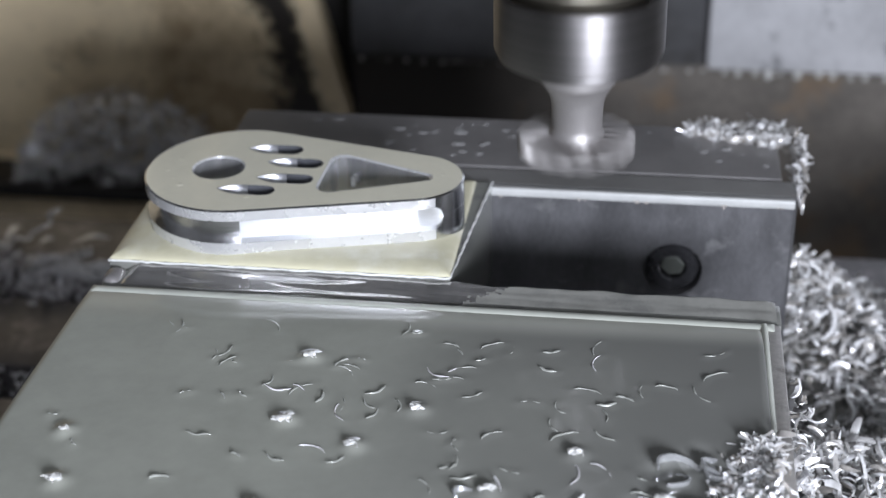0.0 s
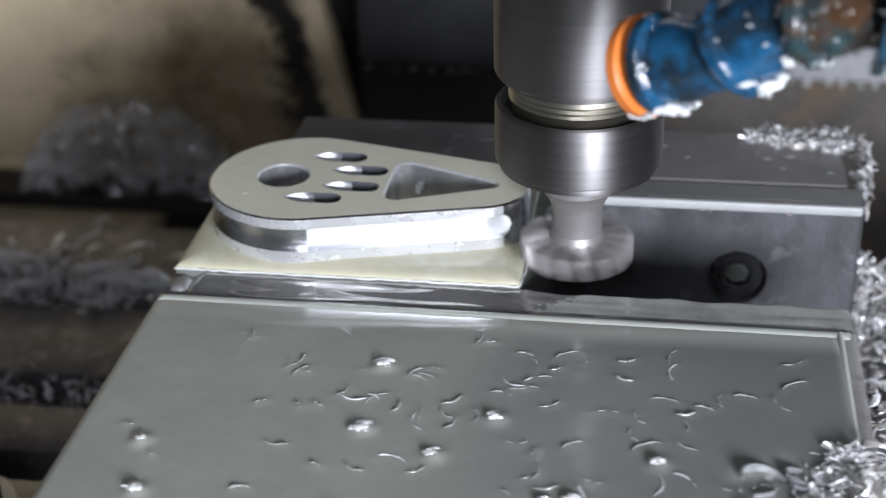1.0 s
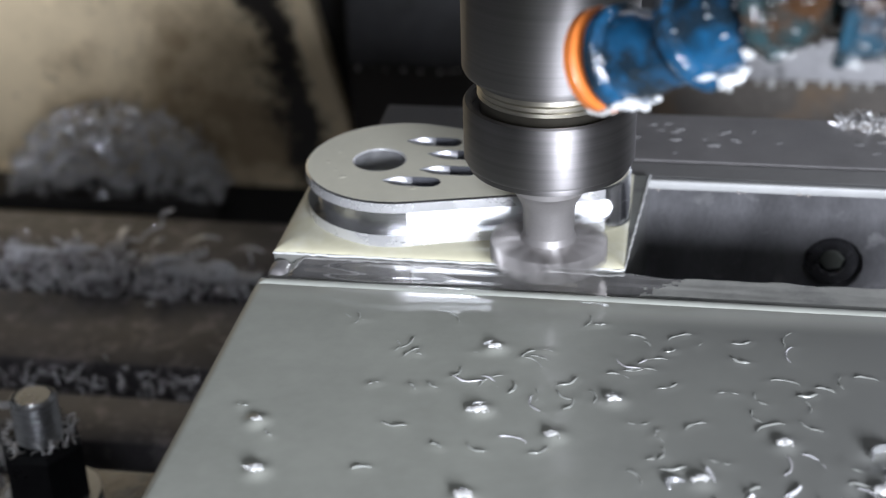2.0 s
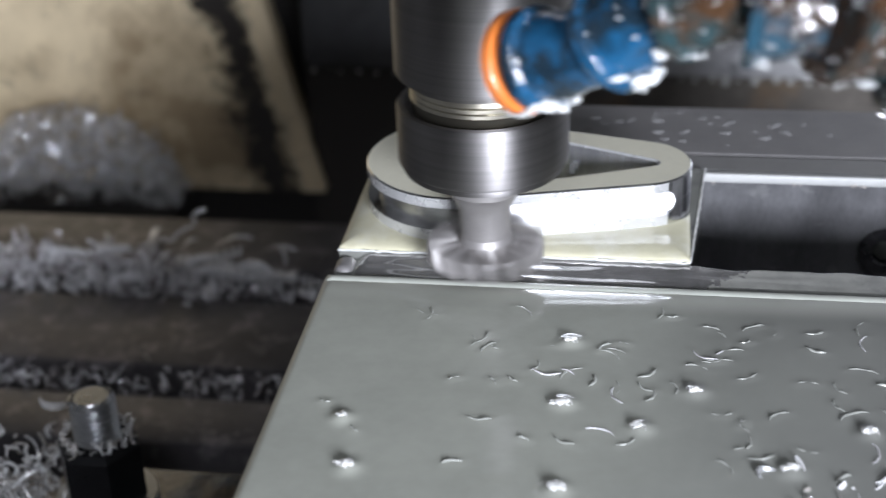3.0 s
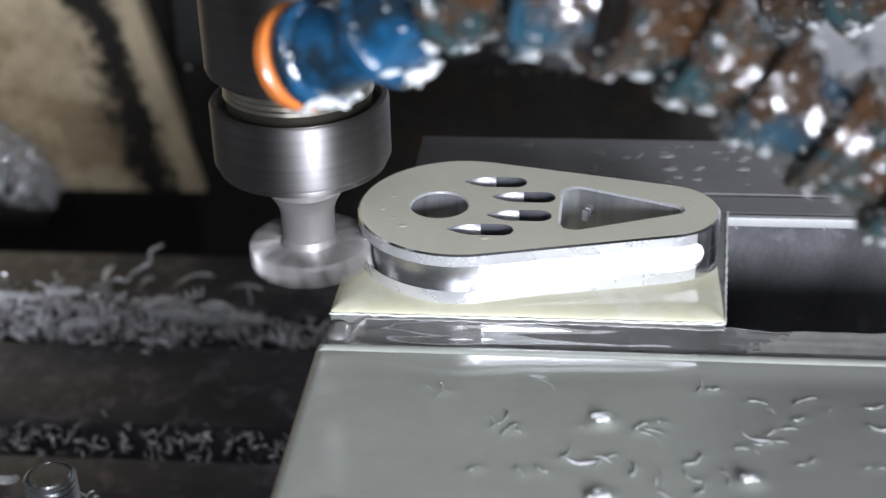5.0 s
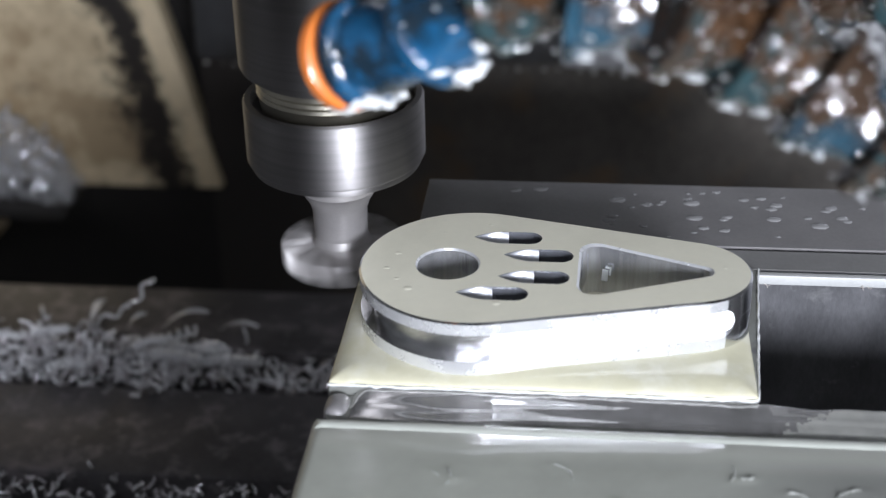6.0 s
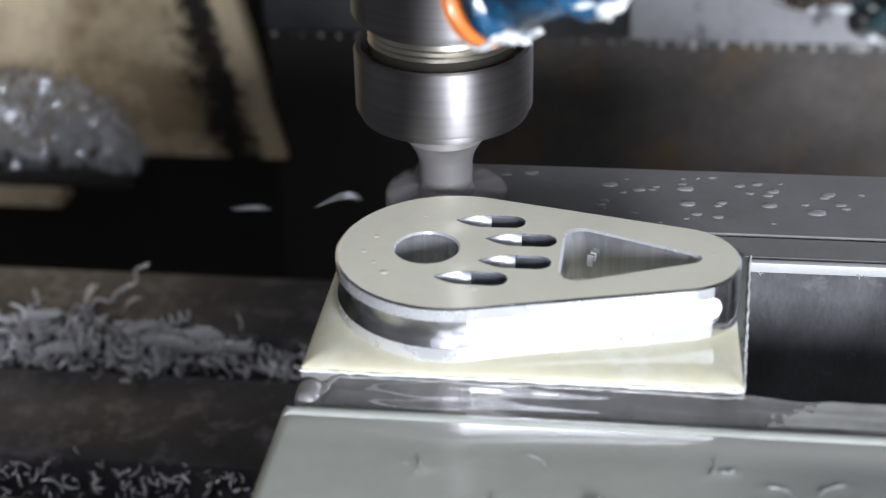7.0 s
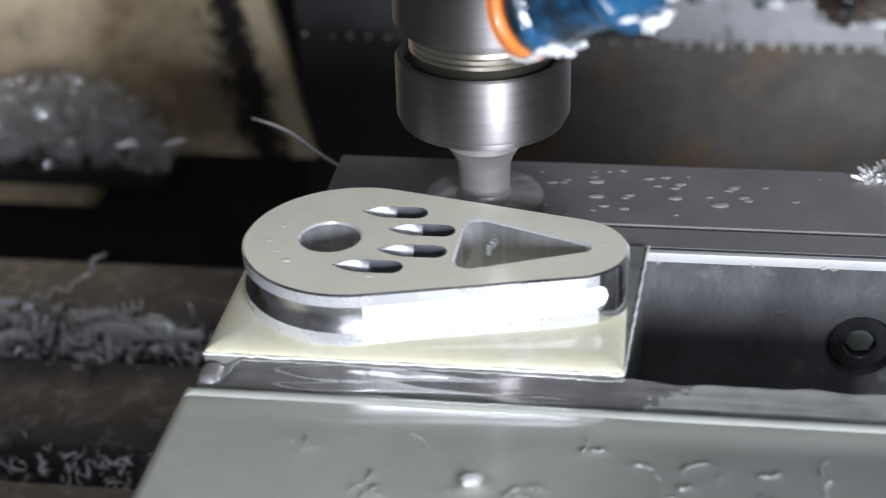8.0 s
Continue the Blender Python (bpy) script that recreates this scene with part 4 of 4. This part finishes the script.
def slot_pocket(th, x0, x1, y, w):
    """A slot: a half-round scoop runs in from the point, then the walls drop straight down."""
    r, xm, n, m = w / 2, x0 + 0.50 * (x1 - x0), 12, 14
    half = lambda x: r * (1 - (1 - min(1.0, (x - x0) / (0.42 * (x1 - x0)))) ** 1.9)
    bm = bmesh.new()
    rows = []
    for i in range(n + 1):
        x = x0 + 0.02 + (xm - x0 - 0.02) * i / n
        h = half(x)
        rows.append([bm.verts.new((x, y - h * math.cos(math.pi * k / m), TOP - 0.05 - 0.92 * h * math.sin(math.pi * k / m))) for k in range(m + 1)])
    for p, q in zip(rows, rows[1:]):
        for k in range(m):
            bm.faces.new((p[k], p[k + 1], q[k + 1], q[k]))
    slot = part("slot", bm, M["scoop"], th, "slot with a bright half-round scoop at its point")
    bm = bmesh.new()
    out = [(xm, y - r)] + [(x1 - r + r * math.sin(math.pi * k / m), y - r * math.cos(math.pi * k / m)) for k in range(m + 1)] + [(xm, y + r)]
    rim = [(x if x <= xm else x1 - r + (x - x1 + r) * 0.9 if x > x1 - r else x, y + (q - y) * 0.9) for x, q in out]
    a, b, c = ring(bm, out, TOP), ring(bm, rim, TOP - 0.3), ring(bm, rim, 0.6)
    for p, q in ((a, b), (b, c)):
        for k in range(len(p) - 1):
            bm.faces.new((p[k], p[k + 1], q[k + 1], q[k]))
    bm.faces.new(c)
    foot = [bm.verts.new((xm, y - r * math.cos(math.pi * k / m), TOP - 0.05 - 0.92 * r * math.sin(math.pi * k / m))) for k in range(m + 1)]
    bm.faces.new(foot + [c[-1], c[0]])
    part("deep_end", bm, M["alu_slot_shade"], slot, "straight-walled end of the slot, its shade put into the colour")


SLOTS = [(24.0, 37.6, 44.7, 4.9), (30.3, 44.0, 37.7, 4.9), (29.7, 43.4, 29.2, 4.9), (22.1, 35.8, 22.6, 4.9)]
TOP = 12.4


def inner_loops():
    hole = [(19.7 + 6.3 * math.cos(2 * math.pi * k / 48), CY + 6.3 * math.sin(2 * math.pi * k / 48)) for k in range(48)]
    tri = rounded([(44.6, 21.6), (74.4, 33.3), (45.2, 45.0)], [3.4, 2.0, 3.4])
    return hole, tri


def workpiece():
    th = thing("workpiece", "half-finished teardrop aluminium plate on its clamped stock", "workpiece")
    bm = bmesh.new()
    low = [(-0.6, 8.9), (78.1, 8.9), (82.0, 57.1), (-0.2, 57.1)]
    a, b = ring(bm, low, -26), ring(bm, low, -0.05)
    skin(bm, a, b)
    bm.faces.new(a)
    bm.faces.new(b)
    bmesh.ops.bevel(bm, geom=bm.edges[:], offset=0.25, segments=1, affect="EDGES")
    part("stock", bm, M["strip"], th, "rough aluminium stock gripped by the jaws")
    # the teardrop with its groove
    bm = bmesh.new()
    outer, core = teardrop(), teardrop(groove_depth)
    edge = teardrop(0.4)
    lower = lambda x, y: 6.9 - groove_half(x, y)
    upper = lambda x, y: 7.0 + groove_half(x, y)
    bands = (("lower_flange", [(outer, 0.2), (outer, lower)], "pale lower flange of the side"),
             ("groove", [(outer, lower), (core, lambda x, y: lower(x, y) + 0.12), (core, lambda x, y: upper(x, y) - 0.12), (outer, upper)], "bright milled groove round the side"),
             ("upper_flange", [(outer, upper), (outer, TOP - 0.35), (edge, TOP)], "pale upper flange of the side"))
    for name, levels, label in bands:
        bm = bmesh.new()
        rings = [ring(bm, pts, z) for pts, z in levels]
        for p, q in zip(rings, rings[1:]):
            skin(bm, p, q)
        bm.normal_update()
        for f in bm.faces:
            if f.normal.z > 0.35 and name == "upper_flange" or name != "groove" and f.calc_center_median().x > 73.0:
                f.material_index = 2
                continue
            f.material_index = 0 if name == "groove" and f.calc_center_median().x > CX + 5.4 else 1
        ob = part(name, bm, M["alu"], th, label)
        ob.data.materials.append(M["alu_arc"] if name == "groove" else M["flange"])
        ob.data.materials.append(M["alu_slot"])
    bm = bmesh.new()
    hole, tri = inner_loops()
    loops = [edge, hole, tri] + [bullet(*s) for s in SLOTS]
    edges = []
    for pts in loops:
        v = ring(bm, pts, TOP)
        edges += [bm.edges.new((v[k], v[(k + 1) % len(v)])) for k in range(len(v))]
    bmesh.ops.triangle_fill(bm, edges=edges, use_beauty=True, use_dissolve=False)
    part("top_face", bm, M["film"], th, "top face wet with pale coolant", smooth=0)
    for name, pts in (("bore", hole), ("triangular_pocket", tri)):
        bm = bmesh.new()
        cx, cy = sum(p[0] for p in pts) / len(pts), sum(p[1] for p in pts) / len(pts)
        small = [(cx + (x - cx) * 0.95, cy + (y - cy) * 0.95) for x, y in pts]
        b, c = ring(bm, small, TOP - 0.45), ring(bm, small, 0.4)
        skin(bm, b, c)
        bm.faces.new(c)
        ob = part(name, bm, M["alu_bore" if name == "bore" else "alu_in"], th)
        bm = bmesh.new()
        skin(bm, ring(bm, pts, TOP), ring(bm, small, TOP - 0.45))
        part("chamfer", bm, M["flange"], ob, "bright chamfered rim")
    for x0, x1, y, w in SLOTS:
        slot_pocket(th, x0, x1, y, w)
    # three small bright bars on the pocket's far wall
    flake = box(-0.8, 0.5, -0.12, 0.12, -1.5, 0.9, 0.1, 1)
    box(0.7, 1.1, -0.12, 0.12, -0.2, 1.6, 0.1, 1, bm=flake)
    box(-0.2, 1.1, -0.12, 0.12, 1.2, 1.6, 0.1, 1, bm=flake)
    bmesh.ops.rotate(flake, cent=(0, 0, 0), matrix=Euler((radians(-9), 0, radians(-21))).to_matrix(), verts=flake.verts)
    bmesh.ops.translate(flake, vec=(50.4, 41.4, 6.6), verts=flake.verts)
    part("flake", flake, M["foam"], th, "small bright mark on the pocket wall")
    # torn burr along the front and side edge of the stock
    rng = random.Random(11)
    pts = [(-0.6 + 78.7 * k / 60, 8.75 - 0.12 * rng.random(), -0.35 + 0.3 * rng.random()) for k in range(61)]
    part("burr", tube(pts, 0.28, 6, [rng.uniform(0.6, 1.1) for _ in pts]), M["foam"], th, "white torn edge of the stock")
    pts = [(78.1 + 3.9 * k / 40 + 0.2 * rng.random(), 8.9 + 48 * k / 40, -0.2 + 0.4 * rng.random()) for k in range(41)]
    part("burr", tube(pts, 0.28, 6, [rng.uniform(0.5, 1.2) for _ in pts]), M["foam"], th, "white torn edge of the stock")
    TABLE_THINGS.append(th)


workpiece()


def top_beads():
    rng = random.Random(63)
    bm = bmesh.new()
    bmesh.ops.create_uvsphere(bm, u_segments=12, v_segments=7, radius=1)
    for v in bm.verts:
        v.co = Vector((v.co.x, v.co.y, max(0, v.co.z) * 0.14))
    base = mesh_object("coolant_drop", bm, M["film"])
    for k, (x, y) in enumerate(((8, 31), (10.5, 27), (13, 23.5), (9.5, 37), (18, 46), (30, 19), (27, 50), (73, 35))):
        m = pose(x * MM, y * MM, (TOP - 0.01) * MM)
        ob = copy_thing(base, m) if k else base
        ob.matrix_basis = m
        ob.data = base.data
        q = rng.uniform(0.35, 0.8)
        ob.scale = (q * 1.2, q, q)
        tagged(ob, "small bead of coolant on the plate's wet top", "drop", "coolant beads on the workpiece")
        TABLE_THINGS.append(ob)


top_beads()

# ---- stud and nut on the table ----


def clamp_stud(x, y):
    th = thing("clamp_stud", "threaded steel clamping stud with a black hexagon nut", "stud")
    prof, z = [(5.2, -100), (5.2, -62)], -62.0
    while z < -47.5:
        prof += [(5.9, z + 0.45), (5.9, z + 0.75), (5.1, z + 1.3)]
        z += 1.6
    prof += [(5.2, -47.2), (4.4, -46.2)]
    bm = lathe(prof, 32)
    bmesh.ops.translate(bm, vec=(x, y, 0), verts=bm.verts)
    part("stud", bm, M["stud"], th, "bright threaded stud")
    bm = lathe([(10.6, -76), (10.9, -75), (10.9, -60.5), (9.4, -59), (6, -59)], 6)
    bmesh.ops.translate(bm, vec=(x, y, 0), verts=bm.verts)
    part("hex_nut", bm, M["black_steel"], th, smooth=0)
    bm = lathe([(13, -79), (13, -76.2), (6, -76.2)], 40)
    bmesh.ops.translate(bm, vec=(x, y, 0), verts=bm.verts)
    part("washer", bm, M["stud"], th)
    bm = box(x - 16, x + 62, y - 17, y + 17, -94.9, -79.2, 3)
    part("clamp_bar", bm, M["blue"], th, "blue painted clamp")
    TABLE_THINGS.append(th)
    heap = chip_heap("stud_chips", "aluminium chips caught on the clamping nut", 60, 9,
                     lambda r: (lambda a: Vector((x + 8.2 * math.cos(a), y + 8.2 * math.sin(a), -59 + r.uniform(0, 3))))(r.uniform(0, 6.28)), 1.6)
    TABLE_THINGS.append(heap)


clamp_stud(-67, 12)
TABLE_THINGS.append(chip_heap("chip_pile", "heap of aluminium chips beside the clamping stud", 420, 19,
                              lambda r: Vector((-94 + r.gauss(0, 8), 10 + r.gauss(0, 10), -94 + r.random() * 26)), 2.4))

# ---- the spindle head ----


def tool_holder():
    th = thing("tool_holder", "turned steel tool holder with collet nut and slot cutter", "tool holder")
    part("holder_body", lathe([(15.5, 45.6), (17.6, 47.2), (18.0, 48.1), (18.0, 151.0)], 96), M["nut"], th)
    part("collar", lathe([(14.2, 37.6), (14.8, 41.6), (15.0, 42.0), (14.6, 42.6), (15.0, 43.2), (14.6, 43.8), (15.0, 44.4), (14.8, 45.8), (12, 45.8)], 96), M["collar"], th, "brass-coloured collar")
    part("collet_nut", lathe([(6.0, 24.2), (12.0, 24.4), (15.6, 25.2), (16.9, 25.9), (17.15, 26.5), (17.15, 27.1), (17.6, 27.4), (17.9, 28.0), (17.9, 39.8), (17.5, 40.4), (16.4, 40.5), (16.2, 38.1), (10, 38.1)], 96), M["nut"], th, "smooth round collet nut")
    part("shank", lathe([(8.4, 24.8), (8.3, 20.4), (7.7, 20.0), (7.2, 18.9), (6.2, 17.2), (5.6, 15.2), (5.45, 9.0), (4.6, 8.2), (4.6, 4)], 48), M["tool"], th)
    # slot cutter
    cutter = part("slot_cutter", lathe([(3.5, 2.4), (5.2, 2.6), (6.3, 3.4), (6.6, 5.4), (6.4, 7.0), (6.0, 8.2), (5.4, 9.6)], 48), M["tool"], th, "toothed slot cutter turning fast")
    for k in range(16):
        tooth = box(5.5, 12.8, -0.8, 0.8, 2.7, 8.3, 0.75, 2)
        bmesh.ops.rotate(tooth, cent=(8, 0, 6), matrix=Euler((radians(16), 0, 0)).to_matrix(), verts=tooth.verts)
        bmesh.ops.rotate(tooth, cent=(0, 0, 0), matrix=Euler((0, 0, radians(22.5 * k))).to_matrix(), verts=tooth.verts)
        part("tooth", tooth, M["tool"], cutter)
    HEAD_THINGS.append(th)
    return cutter


CUTTER = tool_holder()


def hose(name, label, pts, r, nozzle):
    th = thing(name, label, "coolant hose")
    p = [Vector(q) for q in pts]
    rng = random.Random(21)
    for i in range(len(p) - 1):
        d = (p[i + 1] - p[i])
        length = d.length
        m = Matrix.Translation(p[i]) @ d.to_track_quat("Z", "Y").to_matrix().to_4x4()
        k = r * (0.92 if i < 3 else 1.02)
        if i == 0 and nozzle:
            bm = lathe([(k * 0.6, -2.6), (k * 1.02, -2.6), (k * 1.1, -2.0), (k * 1.1, -0.4), (k * 1.0, 0.1), (k * 0.78, 0.3), (k * 0.74, 2.4)], 48)
            bmesh.ops.transform(bm, matrix=m, verts=bm.verts)
            part("nozzle_ring", bm, M["orange"], th, "orange plastic nozzle ring")
        dirty = i > 1 or not nozzle
        prof = [(k * 0.5, length * 0.10), (k * 1.03, length * 0.11), (k * 1.1, length * 0.15), (k * 1.1, length * 0.27), (k * 1.03, length * 0.31), (k * 0.94, length * 0.34), (k * 0.9, length * 0.55), (k * 0.76, length * 0.78), (k * 0.7, length * 1.10), (k * 0.4, length * 1.12)]
        if dirty:
            fine = [prof[0]]
            for q0, q1 in zip(prof, prof[1:]):
                steps = max(1, int(math.dist(q0, q1) / 0.7))
                fine += [(q0[0] + (q1[0] - q0[0]) * j / steps, q0[1] + (q1[1] - q0[1]) * j / steps) for j in range(1, steps + 1)]
            prof = fine
        bm = lathe(prof, 64 if dirty else 48)
        if dirty:
            # caked sludge
            for v in bm.verts:
                g = 0.55 * noise.noise(v.co * 0.45 + Vector((i * 7.0, 0, 0))) + 0.42 * noise.noise(v.co * 1.2 + Vector((0, i * 5.0, 0)))
                v.co += Vector((v.co.x, v.co.y, 0)).normalized() * g
        bmesh.ops.transform(bm, matrix=m, verts=bm.verts)
        seg = part("hose_segment", bm, M["blue_clean"] if i < 2 and nozzle else M["sludge"] if i % 3 else M["blue"], th)
        # white coolant clinging to the joint, most of it underneath
        bm = bmesh.new()
        for j in range(190 if dirty else 60):
            own = bmesh.new()
            low = j < (9 if dirty else 34)
            bmesh.ops.create_icosphere(own, subdivisions=2 if low else 1, radius=1)
            s = rng.choice((0.10, 0.13, 0.17, 0.24)) * rng.uniform(0.7, 1.2) if not low else rng.uniform(0.25, 0.8 if dirty else 1.0)
            out = Vector((rng.gauss(0, 1), rng.gauss(-0.4, 1), rng.gauss(0.2, 1))) if not low else Vector((rng.uniform(-0.5, 0.5), rng.uniform(-0.6, 0.3), -1))
            out = (out - d.normalized() * out.dot(d.normalized())).normalized()
            u = rng.choice((0.2, 0.28, 0.36, 0.7) if i or not nozzle else (-0.14, -0.08, 0.24, 0.36)) + rng.gauss(0, 0.05 if low else 0.16 if dirty else 0.03)
            c = p[i] + d * u + out * k * (1.02 if u < 0.5 else 0.86)
            e = [s * rng.uniform(0.8, 3.0), s * rng.uniform(0.7, 1.4), s * rng.uniform(0.5, 0.9)]
            turn = Euler((0, 0, rng.uniform(0, 3))).to_matrix()
            for v in own.verts:
                if low:
                    v.co *= 1 + 0.5 * noise.noise(v.co * 1.3 + Vector((j * 2.0, i, 0)))
                v.co = c + turn @ Vector((v.co.x * e[0], v.co.y * e[1], v.co.z * e[2]))
            merge(bm, own)
        drops = part("clinging_coolant", bm, M["bead"] if dirty else M["foam"], seg, "white coolant clinging on")
        drops["kind"] = "stuff"
    HEAD_THINGS.append(th)


hose("coolant_hose", "blue jointed coolant hose with an orange nozzle, wet and stained",
     [(15.2, -64.3, 73.9), (26.2, -72.3, 79.0), (36.4, -77.2, 88.4), (47.0, -83.0, 91.1), (57.4, -84.5, 89.6), (69.0, -80.4, 84.2), (78.7, -80.4, 78.2), (87.6, -82.6, 72.4), (97.0, -84.7, 66.6), (106.3, -86.4, 61.6), (117.2, -87.5, 57.6), (129.8, -86.5, 55.4), (142.5, -84.1, 57.0), (154.8, -79.0, 63.0), (163.2, -72.0, 74.0), (167.0, -65.0, 88.0), (166.0, -60.0, 104), (161.0, -56.0, 120), (152.0, -54.0, 136), (141.0, -54.0, 152), (128.0, -54.0, 172)], 8.3, True)
hose("coolant_hose", "brown-stained blue coolant hose, dripping wet",
     [(86.5, -36.9, 76.2), (94.2, -43.1, 77.7), (103.0, -48.2, 81.5), (111.9, -52.3, 86.5), (119, -56, 94), (124, -59, 105), (126, -61, 118), (125, -62, 132), (121, -62, 146), (116, -61, 159), (112, -60, 172)], 7.6, False)


def spindle_head():
    th = thing("spindle_head", "grey machine head that carries the spindle", "machine head")
    part("head_casting", box(-110, 140, -150, 160, 170, 420, 8), M["shell"], th)
    part("spindle_nose", lathe([(30, 150), (42, 152), (45, 156), (45, 171)], 64), M["nut"], th)
    HEAD_THINGS.append(th)


spindle_head()


# ---- things in the air ----


def flying_chip():
    n = 15
    pts = [(-16 + 32 * i / (n - 1), 1.5 * math.sin(i * 0.5), 2.2 * math.sin(2.6 * i / (n - 1))) for i in range(n)]
    ob = mesh_object("flying_chip", tube(pts, 0.45, 6, [0.2 + math.sin(math.pi * (i + 0.4) / n) for i in range(n)]), M["chip"])
    return tagged(ob, "long thin aluminium chip thrown off by the cutter", "metal chip")


def falling_drop():
    ob = mesh_object("coolant_drip", lathe([(0.05, -2.6), (0.75, -1.9), (0.95, -1.0), (0.7, 0.6), (0.3, 2.2), (0.05, 3.2)], 16), M["foam"])
    return tagged(ob, "milky drop of coolant falling from the head", "drop")


def thrown_flake(seed, length):
    """A short bent flake torn off by the cutter."""
    rng = random.Random(seed)
    n, bm, rows = 9, bmesh.new(), []
    bend, wide = rng.uniform(0.8, 1.8), length * rng.uniform(0.05, 0.1)
    for i in range(n):
        u = i / (n - 1) - 0.5
        w = wide * math.sin(math.pi * (i + 0.4) / n) + 0.08
        c = Vector((u * length, 0.25 * length * math.sin(u * bend), 0.2 * length * math.cos(u * 3)))
        q = Vector((0, math.cos(u * bend), math.sin(u * bend))) * w
        k = Vector((0, 0, 0.09))
        rows.append([bm.verts.new(c + q + k), bm.verts.new(c - q + k), bm.verts.new(c - q - k), bm.verts.new(c + q - k)])
    for p, q in zip(rows, rows[1:]):
        skin(bm, p, q)
    bm.faces.new(rows[0])
    bm.faces.new(rows[-1])
    ob = mesh_object("flying_flake", bm, M["chip_bright"], smooth=60)
    return tagged(ob, "small bright aluminium flake thrown off by the cutter", "metal chip", "flakes in the air")


# each flake lies on the table until it is thrown: (length, rest on the table, thrown at, flight to, landed at)
FLAKES = [
    (12, (-62, 176), 6.7, (-52, 70, -36), (-130, 165, -82), 7.3),
    (16, (-80, 180), 6.8, (-45, 60, -30), (-120, 150, -70), 7.5),
    (10, (-96, 178), 7.1, (-40, 50, -16), (-110, 140, -60), 7.7),
    (15, (-110, 183), 7.3, (-45, 55, -14), (-125, 120, -42), 8.0),
    (11, (-128, 181), 7.4, (-35, 45, -10), (-105, 110, -36), 8.0),
]
FLYING = [thrown_flake(200 + k, row[0]) for k, row in enumerate(FLAKES)]
CHIP, DROP = flying_chip(), falling_drop()

# ---- movement ----


def motions():
    glide = [(t, pose(x * MM, y * MM, 0)) for t, x, y in TABLE]
    for ob in TABLE_THINGS:
        home = ob.matrix_basis.copy()
        walk(ob, [(t, m @ home) for t, m in glide])
    for ob in HEAD_THINGS:
        walk(ob, [(t, pose(0, 0, z * MM)) for t, z in HEAD])
    walk(CHIP, [(0.0, pose((45 + TABLE[0][1]) * MM, (62.5 + TABLE[0][2]) * MM, -0.6 * MM, 0, 0, 2))]
         + [(t, pose((45 + x) * MM, (62.5 + y) * MM, -0.6 * MM, 0, 0, 2)) for t, x, y in TABLE if 0 < t <= 7.0]
         + [(7.2, pose(8 * MM, 26 * MM, 4 * MM, 0, 8, 0)), (7.4, pose(-28 * MM, 50 * MM, -14 * MM, 0, 20, -8)), (7.7, pose(-45 * MM, 58 * MM, -12 * MM, 0, 26, -4)), (8.0, pose(-54 * MM, 62 * MM, -13.5 * MM, 0, 33, 0))])
    fall = [(0.0, 172.0), (0.1, 112.0), (0.2, 49.5), (0.3, -5.0)]
    walk(DROP, [(t, pose(-25.2 * MM, -50 * MM, z * MM)) for t, z in fall]
         + [(t, pose((x + 79.4) * MM, (y - 29.2) * MM, -5 * MM)) for t, x, y in TABLE if t > 0.3])
    for k, (ob, (length, (rx, ry), t0, mid, far, t1)) in enumerate(zip(FLYING, FLAKES)):
        rest = [(t, pose((rx + x) * MM, (ry + y) * MM, -94 * MM, 0, 0, 25 * k)) for t, x, y in TABLE if t < t0 - 0.05]
        flight = [(t0, pose(*[v * MM for v in (-8, 12, 4)], 0, 10, 25 * k)), (t0 + (t1 - t0) * 0.4, pose(*[v * MM for v in mid], 40, 25, 25 * k + 30)),
                  (t1, pose(*[v * MM for v in far], 85, 35, 25 * k + 60))]
        x, y = TABLE[-1][1:]
        after = [(8.0, pose((-150 - 14 * k + x) * MM, (176 + y) * MM, -94 * MM, 120, 20, 25 * k + 80))] if t1 < 7.95 else []
        walk(ob, rest + flight + after)
    walk(CUTTER, [(k / 30, pose(0, 0, 0, 0, 0, (78 * k) % 360)) for k in range(241)])


motions()
